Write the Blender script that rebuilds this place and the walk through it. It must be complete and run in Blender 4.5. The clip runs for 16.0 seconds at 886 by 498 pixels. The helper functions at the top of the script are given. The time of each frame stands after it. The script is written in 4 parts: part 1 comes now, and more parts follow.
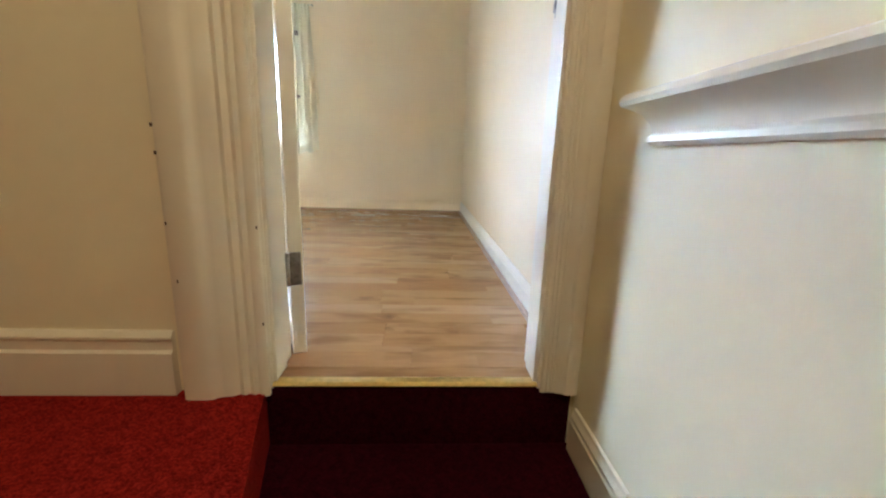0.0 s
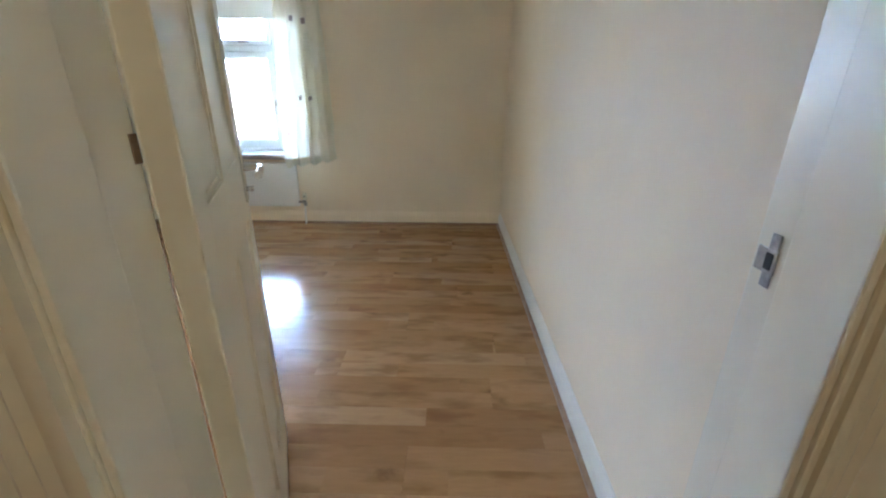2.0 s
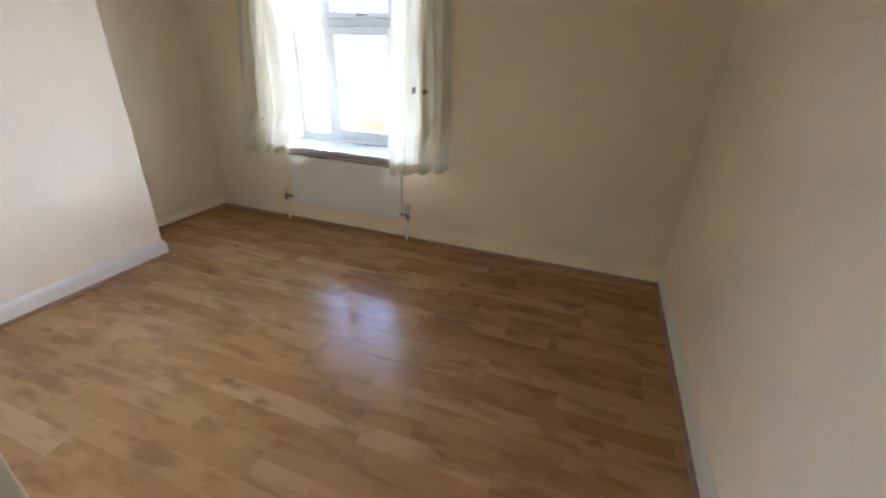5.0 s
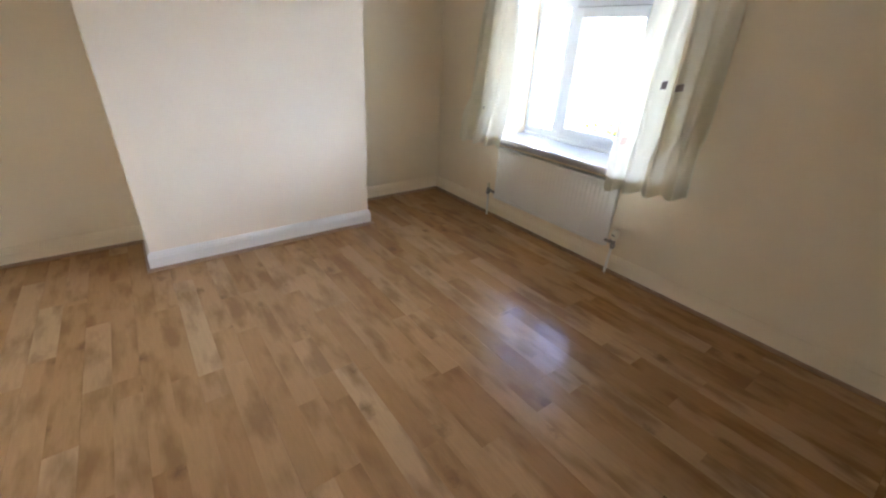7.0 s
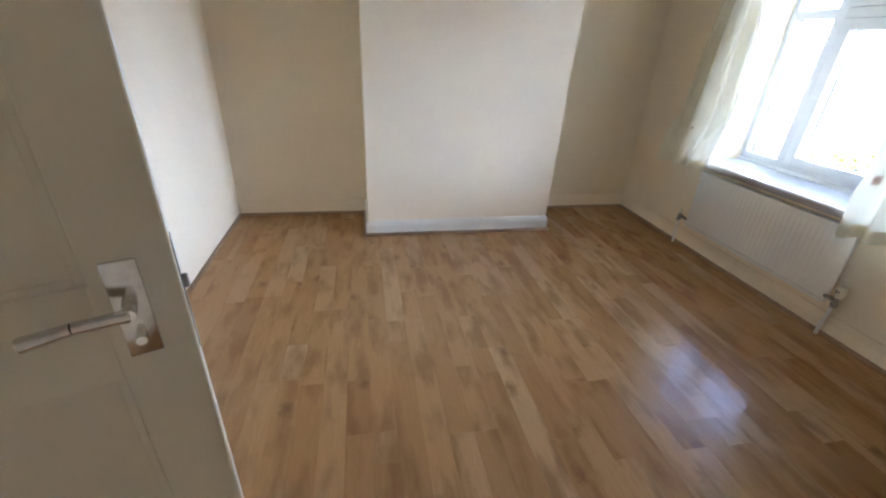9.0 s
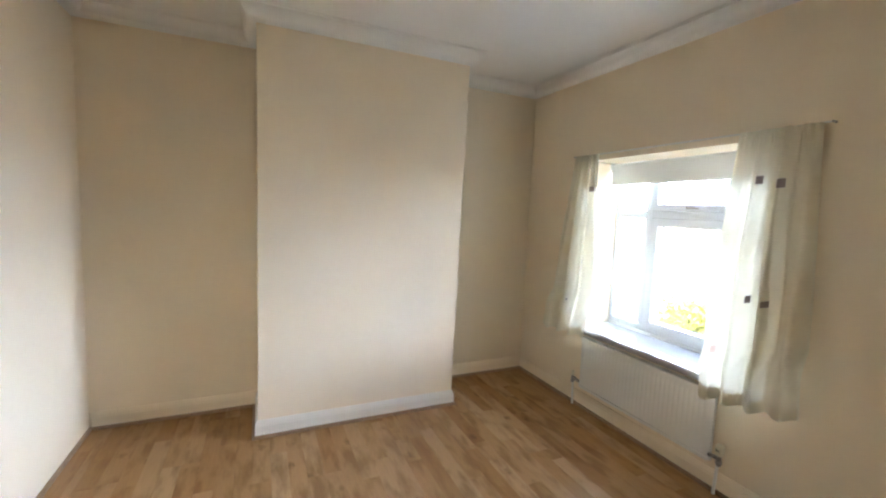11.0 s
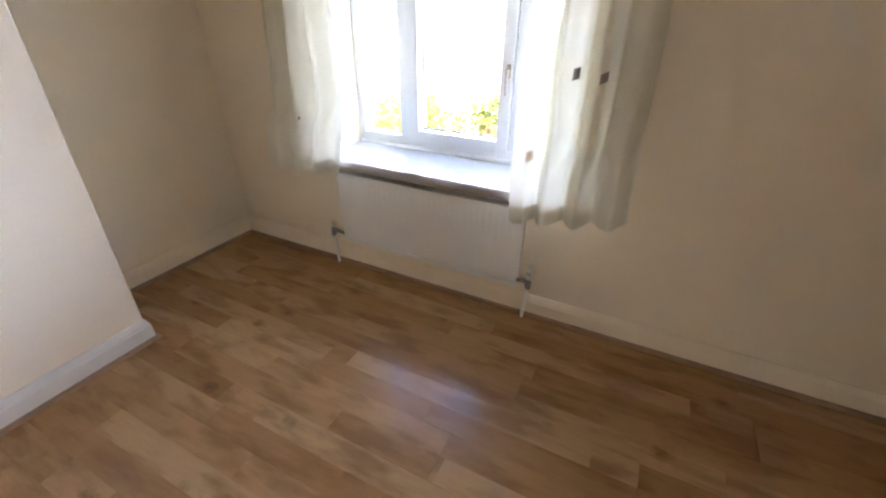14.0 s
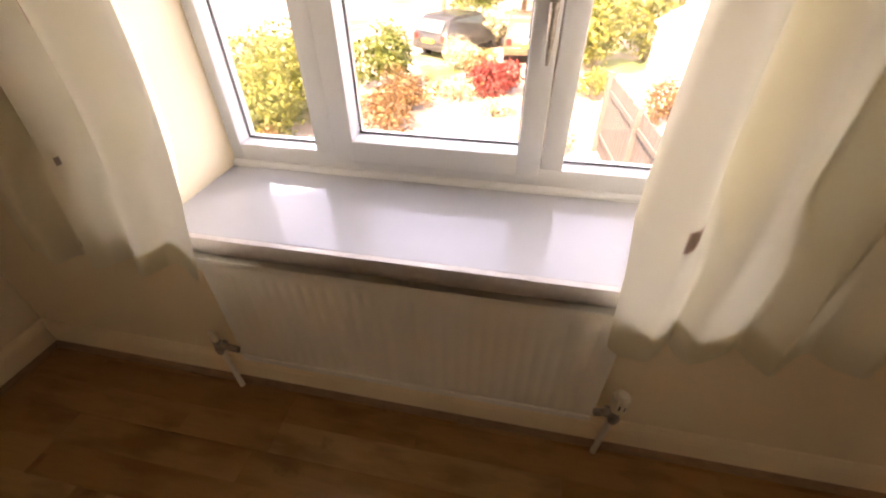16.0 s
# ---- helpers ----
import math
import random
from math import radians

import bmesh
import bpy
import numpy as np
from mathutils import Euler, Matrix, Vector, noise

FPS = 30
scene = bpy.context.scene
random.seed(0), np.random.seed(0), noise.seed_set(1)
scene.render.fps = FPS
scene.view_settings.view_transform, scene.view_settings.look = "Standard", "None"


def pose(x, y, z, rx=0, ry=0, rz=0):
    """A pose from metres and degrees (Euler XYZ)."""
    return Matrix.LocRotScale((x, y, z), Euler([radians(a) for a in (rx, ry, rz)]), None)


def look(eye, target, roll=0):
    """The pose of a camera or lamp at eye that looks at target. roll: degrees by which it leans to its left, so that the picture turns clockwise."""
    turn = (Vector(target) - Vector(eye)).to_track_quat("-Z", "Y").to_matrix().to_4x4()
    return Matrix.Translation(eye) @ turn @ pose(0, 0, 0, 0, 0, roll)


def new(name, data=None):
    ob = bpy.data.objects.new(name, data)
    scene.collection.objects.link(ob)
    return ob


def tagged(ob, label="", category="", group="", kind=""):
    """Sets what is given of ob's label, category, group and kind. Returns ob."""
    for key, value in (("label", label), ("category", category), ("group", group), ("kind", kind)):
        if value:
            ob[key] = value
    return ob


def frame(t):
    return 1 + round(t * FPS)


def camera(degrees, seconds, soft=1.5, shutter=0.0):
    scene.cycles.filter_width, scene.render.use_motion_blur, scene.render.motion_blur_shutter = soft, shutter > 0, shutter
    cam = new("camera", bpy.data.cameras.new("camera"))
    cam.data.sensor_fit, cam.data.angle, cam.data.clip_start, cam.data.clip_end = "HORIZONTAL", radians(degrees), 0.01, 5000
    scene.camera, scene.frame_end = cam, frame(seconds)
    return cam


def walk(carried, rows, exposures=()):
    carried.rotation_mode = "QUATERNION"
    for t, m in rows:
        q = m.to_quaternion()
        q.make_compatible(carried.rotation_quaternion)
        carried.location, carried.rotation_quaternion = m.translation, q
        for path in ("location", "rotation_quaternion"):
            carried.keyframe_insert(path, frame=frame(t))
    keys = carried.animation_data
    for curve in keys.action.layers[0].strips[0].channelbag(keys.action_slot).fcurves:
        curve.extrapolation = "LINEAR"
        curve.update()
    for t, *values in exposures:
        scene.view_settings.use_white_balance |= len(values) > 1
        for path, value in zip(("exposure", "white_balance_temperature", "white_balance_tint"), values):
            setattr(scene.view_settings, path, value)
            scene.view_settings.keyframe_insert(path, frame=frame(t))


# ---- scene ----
cam = camera(94.7, 16.0, soft=2.2)
PATH = [
    (0, (-0.023, 0.438, 0.615), (0.091, 2.384, 0.167), 1.9),
    (0.5, (-0.053, 0.594, 0.761), (0.131, 2.519, 0.25), 2.1),
    (1, (-0.037, 0.773, 0.862), (0.118, 2.68, 0.282), 0.8),
    (1.5, (-0.029, 0.905, 1.035), (0.0, 2.795, 0.381), -0.1),
    (2, (-0.046, 1.136, 1.164), (-0.082, 3.009, 0.463), 0.4),
    (2.5, (-0.037, 1.254, 1.279), (-0.103, 3.102, 0.517), 0.7),
    (3, (-0.005, 1.426, 1.3), (-0.223, 3.256, 0.524), -0.2),
    (3.2, (-0.034, 1.434, 1.316), (-0.292, 3.252, 0.524), -0.1),
    (5.3, (-0.135, 2.271, 1.373), (-0.854, 3.928, 0.514), 1.3),
    (5.5, (-0.133, 2.31, 1.367), (-0.934, 3.941, 0.53), 0.9),
    (6, (-0.179, 2.413, 1.349), (-1.185, 3.943, 0.544), 0.9),
    (6.5, (-0.259, 2.533, 1.321), (-1.467, 3.907, 0.514), 2.7),
    (7, (-0.236, 2.648, 1.283), (-1.653, 3.735, 0.382), 2.9),
    (7.5, (-0.109, 2.747, 1.266), (-1.673, 3.465, 0.246), 2.4),
    (8, (-0.07, 2.686, 1.265), (-1.686, 3.184, 0.198), 1.7),
    (8.5, (-0.071, 2.61, 1.287), (-1.738, 2.998, 0.252), 1.7),
    (9, (-0.077, 2.546, 1.309), (-1.828, 2.907, 0.412), 2.8),
    (9.2, (-0.08, 2.538, 1.334), (-1.871, 2.898, 0.521), 3.2),
    (11.3, (-0.118, 2.575, 1.546), (-1.916, 3.462, 1.42), 1.6),
    (11.5, (-0.092, 2.581, 1.545), (-1.838, 3.547, 1.408), 1.9),
    (12, (-0.162, 2.676, 1.521), (-1.745, 3.88, 1.317), 1.9),
    (12.5, (-0.39, 2.79, 1.482), (-1.762, 4.208, 1.15), 1.6),
    (13, (-0.586, 2.927, 1.412), (-1.751, 4.454, 0.853), 1.0),
    (13.5, (-0.846, 3.061, 1.347), (-1.762, 4.634, 0.518), 0.8),
    (14, (-1.088, 3.279, 1.317), (-1.855, 4.834, 0.32), 0.7),
    (14.5, (-1.284, 3.507, 1.285), (-1.957, 5.039, 0.189), -0.1),
    (15, (-1.498, 3.723, 1.283), (-2.01, 5.268, 0.12), -0.2),
    (15.5, (-1.652, 4.01, 1.242), (-2.082, 5.55, 0.042), -0.7),
    (16, (-1.758, 4.254, 1.222), (-2.079, 5.792, -0.016), -0.5),
]
EXPOSURES = [(0.0, 6.5, 6250, 18), (0.5, 6.3, 6200, 19), (1.0, 6.0, 5700, 15), (1.5, 5.85, 5650, 14), (2.0, 5.65, 5750, 17), (3.0, 5.5, 6100, 22), (5.5, 5.25, 6600, 27), (7.0, 5.25, 6600, 28), (8.5, 5.15, 6300, 25),
             (9.2, 5.15, 6350, 25), (11.3, 5.4, 6800, 24), (12.0, 5.35, 6500, 22), (12.5, 5.25, 6450, 21), (13.5, 5.2, 6500, 29), (14.5, 5.2, 6800, 36), (15.5, 4.75, 8100, 51), (16.0, 4.1, 10600, 43)]
walk(cam, [(t, look(eye, target, roll)) for t, eye, target, roll in PATH], EXPOSURES)

# ---- world, sun and large lights ----
SUN_ELEVATION, SUN_TURN = radians(44), radians(195)
world = bpy.data.worlds.new("sky")
scene.world = world
world.use_nodes = True
wn = world.node_tree.nodes
sky = wn.new("ShaderNodeTexSky")
sky.sky_type = "NISHITA"
sky.sun_disc = False
sky.sun_elevation, sky.sun_rotation = SUN_ELEVATION, SUN_TURN
sky.air_density, sky.dust_density, sky.ozone_density = 1.0, 3.5, 1.0
wn["Background"].inputs["Strength"].default_value = 0.11
world.node_tree.links.new(sky.outputs[0], wn["Background"].inputs["Color"])

sun = new("sun", bpy.data.lights.new("sun", "SUN"))
sun.data.energy, sun.data.angle, sun.data.color = 2.5, radians(0.5), (1.0, 0.95, 0.86)
sun_from = Vector((math.sin(SUN_TURN) * math.cos(SUN_ELEVATION), math.cos(SUN_TURN) * math.cos(SUN_ELEVATION), math.sin(SUN_ELEVATION)))
sun.matrix_world = look(sun_from * 40, (0, 0, 0))

# area lamp added over the garden, standing in for low sky through the window
sky_fill = new("sky_fill_lamp", bpy.data.lights.new("sky_fill_lamp", "AREA"))
sky_fill.data.shape, sky_fill.data.size, sky_fill.data.size_y = "RECTANGLE", 21.5, 3.4
sky_fill.data.energy, sky_fill.data.color = 395.0, (0.53, 0.76, 1.0)
sky_fill.matrix_world = look((-4.7, 13.0, 3.3), (-2.1, 5.2, 1.30))

# unseen warm ceiling lamp, added to light the landing walls
landing_lamp = new("unseen_landing_lamp_light", bpy.data.lights.new("unseen_landing_lamp_light", "AREA"))
landing_lamp.data.shape, landing_lamp.data.size = "DISK", 0.22
landing_lamp.data.energy, landing_lamp.data.color = 0.18, (1.0, 0.88, 0.60)
landing_lamp.matrix_world = look((-0.05, 0.15, 2.585), (-0.05, 0.16, 0.0))

# ---- plan ----
WEST, EAST, SOUTH, NORTH = -3.40, 0.43, 1.54, 4.953
CEIL, OUT = 2.70, 5.37
BREAST_X, BREAST_S, BREAST_N = -2.925, 2.555, 3.960
DOOR_L, DOOR_R, DOOR_Z = -0.41, 0.311, 1.99
WIN_L, WIN_R, WIN_B, WIN_T = -2.618, -1.368, 0.635, 1.965
LAND_S, LAND_Z, LAND_EAST = 1.45, -0.02, 0.42
LAND_WEST, LAND_SOUTH, LAND_LOW = -2.60, -1.60, -0.90


# ---- mesh helpers ----
def box(bm, x0, y0, z0, x1, y1, z1, bevel=0.0, seg=2):
    made = bmesh.ops.create_cube(bm, size=1.0)["verts"]
    for v in made:
        v.co = Vector(((x0 + x1) / 2 + v.co.x * (x1 - x0), (y0 + y1) / 2 + v.co.y * (y1 - y0), (z0 + z1) / 2 + v.co.z * (z1 - z0)))
    if bevel:
        edges = list({e for v in made for e in v.link_edges})
        bmesh.ops.bevel(bm, geom=edges, offset=bevel, segments=seg, affect="EDGES", profile=0.6)
    return bm


def tube(bm, a, b, r, n=12, r2=None):
    a, b = Vector(a), Vector(b)
    m = Matrix.Translation((a + b) / 2) @ (b - a).to_track_quat("Z", "Y").to_matrix().to_4x4()
    bmesh.ops.create_cone(bm, cap_ends=True, segments=n, radius1=r, radius2=r if r2 is None else r2, depth=(b - a).length, matrix=m)
    return bm


def strip(bm, profile, rings):
    """A solid that follows rings; each ring maps a profile point (out, up) to a place."""
    loops = [[bm.verts.new(ring(o, u)) for o, u in profile] for ring in rings]
    n = len(profile)
    for a, b in zip(loops, loops[1:]):
        for i in range(n):
            bm.faces.new((a[i], a[(i + 1) % n], b[(i + 1) % n], b[i]))
    bm.faces.new(loops[0])
    bm.faces.new(list(reversed(loops[-1])))
    return bm


def mesh_of(name, bm, material, smooth=False):
    bmesh.ops.recalc_face_normals(bm, faces=bm.faces)
    me = bpy.data.meshes.new(name)
    bm.to_mesh(me)
    bm.free()
    me.materials.append(material)
    if smooth:
        me.polygons.foreach_set("use_smooth", [True] * len(me.polygons))
        me.set_sharp_from_angle(angle=radians(38))
    return me


def part(name, bm, material, parent=None, label="", smooth=False):
    ob = new(name, mesh_of(name, bm, material, smooth))
    if parent:
        ob.parent = parent
    return tagged(ob, label)


def thing(name, label, category, at=(0, 0, 0), group="", kind=""):
    ob = new(name)
    ob.location = at
    ob.empty_display_size = 0.1
    return tagged(ob, label, category, group, kind)


def structure(name, bm, material, label, category, smooth=False):
    return tagged(part(name, bm, material, None, "", smooth), label, category, kind="structure")


def bm_new():
    return bmesh.new()


# ---- materials ----
def material(name):
    m = bpy.data.materials.new(name)
    m.use_nodes = True
    return m, m.node_tree.nodes, m.node_tree.links, m.node_tree.nodes["Principled BSDF"]


def noise_node(nodes, links, scale, detail=4.0, rough=0.55, coord=None, kind="Object"):
    if coord is None:
        coord = nodes.new("ShaderNodeTexCoord").outputs[kind]
    n = nodes.new("ShaderNodeTexNoise")
    n.inputs["Scale"].default_value, n.inputs["Detail"].default_value, n.inputs["Roughness"].default_value = scale, detail, rough
    links.new(coord, n.inputs["Vector"])
    return n


def ramp(nodes, links, source, stops):
    r = nodes.new("ShaderNodeValToRGB")
    while len(r.color_ramp.elements) < len(stops):
        r.color_ramp.elements.new(0.5)
    for e, (p, c) in zip(r.color_ramp.elements, stops):
        e.position, e.color = p, (*c, 1)
    links.new(source, r.inputs["Fac"])
    return r.outputs["Color"]


def bump(nodes, links, bsdf, height, strength, distance, chain=None):
    b = nodes.new("ShaderNodeBump")
    b.inputs["Strength"].default_value, b.inputs["Distance"].default_value = strength, distance
    links.new(height, b.inputs["Height"])
    if chain:
        links.new(chain, b.inputs["Normal"])
    links.new(b.outputs[0], bsdf.inputs["Normal"])
    return b.outputs[0]


def mixed(nodes, links, fac, a, b, blend="MIX"):
    m = nodes.new("ShaderNodeMix")
    m.data_type, m.blend_type = "RGBA", blend
    for socket, value in ((m.inputs[0], fac), (m.inputs[6], a), (m.inputs[7], b)):
        if isinstance(value, (int, float)):
            socket.default_value = value
        elif isinstance(value, tuple):
            socket.default_value = (*value, 1)
        else:
            links.new(value, socket)
    return m.outputs[2]


def painted(name, colour, rough, large=0.04, fine_scale=220.0, fine=0.25, depth=0.0006, gloss=0.4, big_scale=1.7):
    m, n, l, b = material(name)
    lo = tuple(c * (1 - large) for c in colour)
    hi = tuple(min(1, c * (1 + large)) for c in colour)
    l.new(ramp(n, l, noise_node(n, l, big_scale, 5).outputs["Fac"], [(0.3, lo), (0.7, hi)]), b.inputs["Base Color"])
    b.inputs["Roughness"].default_value = rough
    b.inputs["Specular IOR Level"].default_value = gloss
    first = bump(n, l, b, noise_node(n, l, fine_scale, 2).outputs["Fac"], fine, depth)
    bump(n, l, b, noise_node(n, l, 9.0, 3).outputs["Fac"], 0.12, 0.004, first)
    return m


M_WALL = painted("cream_wall_paint", (0.91, 0.775, 0.575), 0.62, 0.03, 150, 0.5, 0.0012, 0.3)
M_LAND = painted("landing_wall_paint", (0.88, 0.79, 0.56), 0.55, 0.03, 150, 0.4, 0.001, 0.3)
M_CEIL = painted("white_ceiling_paint", (0.86, 0.84, 0.79), 0.75, 0.03, 120, 0.4, 0.001, 0.2)
M_GLOSS = painted("white_gloss_paint", (0.84, 0.76, 0.60), 0.28, 0.03, 35, 0.10, 0.002, 0.5, 4)
M_TRIM = painted("white_skirting_paint", (0.86, 0.81, 0.71), 0.32, 0.03, 40, 0.12, 0.002, 0.5, 5)
M_UPVC = painted("white_window_plastic", (0.60, 0.62, 0.64), 0.22, 0.01, 60, 0.03, 0.0005, 0.5)
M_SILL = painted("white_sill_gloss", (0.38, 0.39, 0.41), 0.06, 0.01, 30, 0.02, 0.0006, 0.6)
M_RAD = painted("radiator_enamel", (0.86, 0.83, 0.76), 0.30, 0.02, 60, 0.05, 0.0006, 0.5)
M_BLIND = painted("blind_fabric", (0.76, 0.76, 0.74), 0.8, 0.02, 600, 0.3, 0.0004, 0.2)
M_BRICK = painted("outer_render", (0.55, 0.50, 0.44), 0.85, 0.08, 40, 0.5, 0.003, 0.2)
M_CREAM_PLASTIC = painted("cream_plastic", (0.80, 0.74, 0.58), 0.35, 0.01, 60, 0.02, 0.0004)
M_WHITE_PLASTIC = painted("white_plastic", (0.82, 0.82, 0.80), 0.25, 0.01, 60, 0.02, 0.0004)


def plain(name, colour, rough, metal=0.0, wear=0.15):
    m, n, l, b = material(name)
    lo = tuple(c * (1 - wear) for c in colour)
    l.new(ramp(n, l, noise_node(n, l, 60, 4).outputs["Fac"], [(0.35, lo), (0.65, colour)]), b.inputs["Base Color"])
    b.inputs["Roughness"].default_value, b.inputs["Metallic"].default_value = rough, metal
    return m


M_CHROME = plain("chrome", (0.75, 0.74, 0.72), 0.16, 1.0)
M_STEEL = plain("worn_steel", (0.42, 0.38, 0.34), 0.38, 1.0, 0.4)
M_BRASS = plain("brass_strip", (0.80, 0.56, 0.20), 0.30, 1.0, 0.2)
M_DARK = plain("dark_gap", (0.02, 0.02, 0.02), 0.7)
M_GASKET = plain("grey_gasket", (0.06, 0.065, 0.07), 0.5)
# this grey carries the shade on the sill's front edge
M_SILLFRONT = plain("shaded_sill_nosing", (0.42, 0.38, 0.36), 0.45, 0.0, 0.1)
M_CORD = plain("grey_cord", (0.35, 0.32, 0.28), 0.8)
M_BARE = plain("bare_dark_wood", (0.12, 0.07, 0.04), 0.7)


def laminate():
    """Two-strip laminate: each board carries two rows of short staves with its own tint, grain and knots."""
    m, n, l, b = material("laminate_board")
    info = n.new("ShaderNodeObjectInfo")
    co = n.new("ShaderNodeTexCoord").outputs["Object"]
    sep = n.new("ShaderNodeSeparateXYZ")
    l.new(co, sep.inputs[0])

    def math_node(op, a, c=0.0):
        k = n.new("ShaderNodeMath")
        k.operation = op
        for s, v in zip(k.inputs, (a, c)):
            if isinstance(v, (int, float)):
                s.default_value = v
            else:
                l.new(v, s)
        return k.outputs[0]

    row = math_node("FLOOR", math_node("DIVIDE", sep.outputs["Y"], 0.095))
    shift = math_node("MULTIPLY", row, 0.43)
    along = math_node("FLOOR", math_node("DIVIDE", math_node("ADD", math_node("ADD", sep.outputs["X"], shift), math_node("MULTIPLY", info.outputs["Random"], 3.1)), 1.02))
    ident = n.new("ShaderNodeCombineXYZ")
    l.new(row, ident.inputs[0])
    l.new(along, ident.inputs[1])
    l.new(math_node("MULTIPLY", info.outputs["Random"], 37.0), ident.inputs[2])
    tint = n.new("ShaderNodeTexWhiteNoise")
    tint.noise_dimensions = "3D"
    l.new(ident.outputs[0], tint.inputs["Vector"])
    base = ramp(n, l, tint.outputs["Value"], [(0.0, (0.39, 0.196, 0.079)), (0.3, (0.445, 0.236, 0.096)), (0.75, (0.485, 0.268, 0.116)), (1.0, (0.545, 0.33, 0.16))])
    place = n.new("ShaderNodeVectorMath")
    place.operation = "MULTIPLY_ADD"
    l.new(tint.outputs["Color"], place.inputs[0])
    place.inputs[1].default_value = (9, 9, 9)
    l.new(co, place.inputs[2])
    stretch = n.new("ShaderNodeMapping")
    stretch.inputs["Scale"].default_value = (1.0, 9.0, 1.0)
    l.new(place.outputs[0], stretch.inputs["Vector"])
    grain = noise_node(n, l, 9.0, 7, 0.62, stretch.outputs[0])
    grain.inputs["Distortion"].default_value = 0.6
    col = mixed(n, l, 0.34, base, ramp(n, l, grain.outputs["Fac"], [(0.30, (0.62, 0.60, 0.58)), (0.72, (1.0, 1.0, 1.0))]), "MULTIPLY")
    cloud_map = n.new("ShaderNodeMapping")
    cloud_map.inputs["Scale"].default_value = (1.0, 3.2, 1.0)
    l.new(place.outputs[0], cloud_map.inputs["Vector"])
    cloud = noise_node(n, l, 4.0, 3, 0.5, cloud_map.outputs[0])
    col = mixed(n, l, ramp(n, l, cloud.outputs["Fac"], [(0.47, (0, 0, 0)), (0.66, (0.62, 0.62, 0.62))]), col, (0.225, 0.108, 0.042))
    knot_map = n.new("ShaderNodeMapping")
    knot_map.inputs["Scale"].default_value = (0.85, 1.35, 1.0)
    l.new(place.outputs[0], knot_map.inputs["Vector"])
    knots = n.new("ShaderNodeTexVoronoi")
    knots.inputs["Scale"].default_value = 4.7
    l.new(knot_map.outputs[0], knots.inputs["Vector"])
    wob = noise_node(n, l, 30, 5, 0.7, co)
    edge = math_node("ADD", knots.outputs["Distance"], math_node("MULTIPLY", wob.outputs["Fac"], 0.46))
    pick = n.new("ShaderNodeSeparateColor")
    l.new(knots.outputs["Color"], pick.inputs[0])
    chosen = math_node("GREATER_THAN", pick.outputs[0], 0.42)
    spot = n.new("ShaderNodeSeparateColor")
    l.new(ramp(n, l, edge, [(0.24, (0.72, 0.72, 0.72)), (0.44, (0, 0, 0))]), spot.inputs[0])
    col = mixed(n, l, math_node("MULTIPLY", spot.outputs[0], chosen), col, (0.15, 0.078, 0.034))
    l.new(col, b.inputs["Base Color"])
    l.new(ramp(n, l, noise_node(n, l, 6.0, 4, 0.6, co).outputs["Fac"], [(0.3, (0.15, 0.15, 0.15)), (0.7, (0.21, 0.21, 0.21))]), b.inputs["Roughness"])
    b.inputs["Specular IOR Level"].default_value = 0.30
    bump(n, l, b, grain.outputs["Fac"], 0.04, 0.0006)
    return m


M_LAMINATE = laminate()


def beading():
    m, n, l, b = material("wood_beading")
    mp = n.new("ShaderNodeMapping")
    mp.inputs["Scale"].default_value = (3, 3, 14)
    l.new(n.new("ShaderNodeTexCoord").outputs["Object"], mp.inputs[0])
    l.new(ramp(n, l, noise_node(n, l, 6, 5, 0.6, mp.outputs[0]).outputs["Fac"], [(0.3, (0.26, 0.145, 0.07)), (0.7, (0.40, 0.24, 0.125))]), b.inputs["Base Color"])
    b.inputs["Roughness"].default_value = 0.4
    return m


M_BEAD = beading()


def carpet(name, dark, bright):
    m, n, l, b = material(name)
    fine = noise_node(n, l, 170, 3, 0.75)
    tuft = noise_node(n, l, 38, 4, 0.65)
    worn = noise_node(n, l, 4, 3, 0.5)
    base = ramp(n, l, fine.outputs["Fac"], [(0.36, dark), (0.64, bright)])
    base = mixed(n, l, 0.5, base, ramp(n, l, tuft.outputs["Fac"], [(0.32, (0.35, 0.35, 0.35)), (0.68, (1, 1, 1))]), "MULTIPLY")
    base = mixed(n, l, 0.4, base, ramp(n, l, worn.outputs["Fac"], [(0.3, (0.7, 0.7, 0.7)), (0.7, (1, 1, 1))]), "MULTIPLY")
    l.new(base, b.inputs["Base Color"])
    b.inputs["Roughness"].default_value = 1.0
    b.inputs["Specular IOR Level"].default_value = 0.05
    b.inputs["Sheen Weight"].default_value, b.inputs["Sheen Roughness"].default_value = 0.3, 0.5
    b.inputs["Sheen Tint"].default_value = (*bright, 1)
    first = bump(n, l, b, fine.outputs["Fac"], 0.9, 0.004)
    bump(n, l, b, tuft.outputs["Fac"], 0.6, 0.008, first)
    return m


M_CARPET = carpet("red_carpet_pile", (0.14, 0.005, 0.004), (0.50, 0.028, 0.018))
# near-black maroon for the steps: their shade is put into the pile colour
M_MAROON_SHADED = carpet("maroon_carpet_shaded", (0.025, 0.001, 0.004), (0.060, 0.003, 0.010))


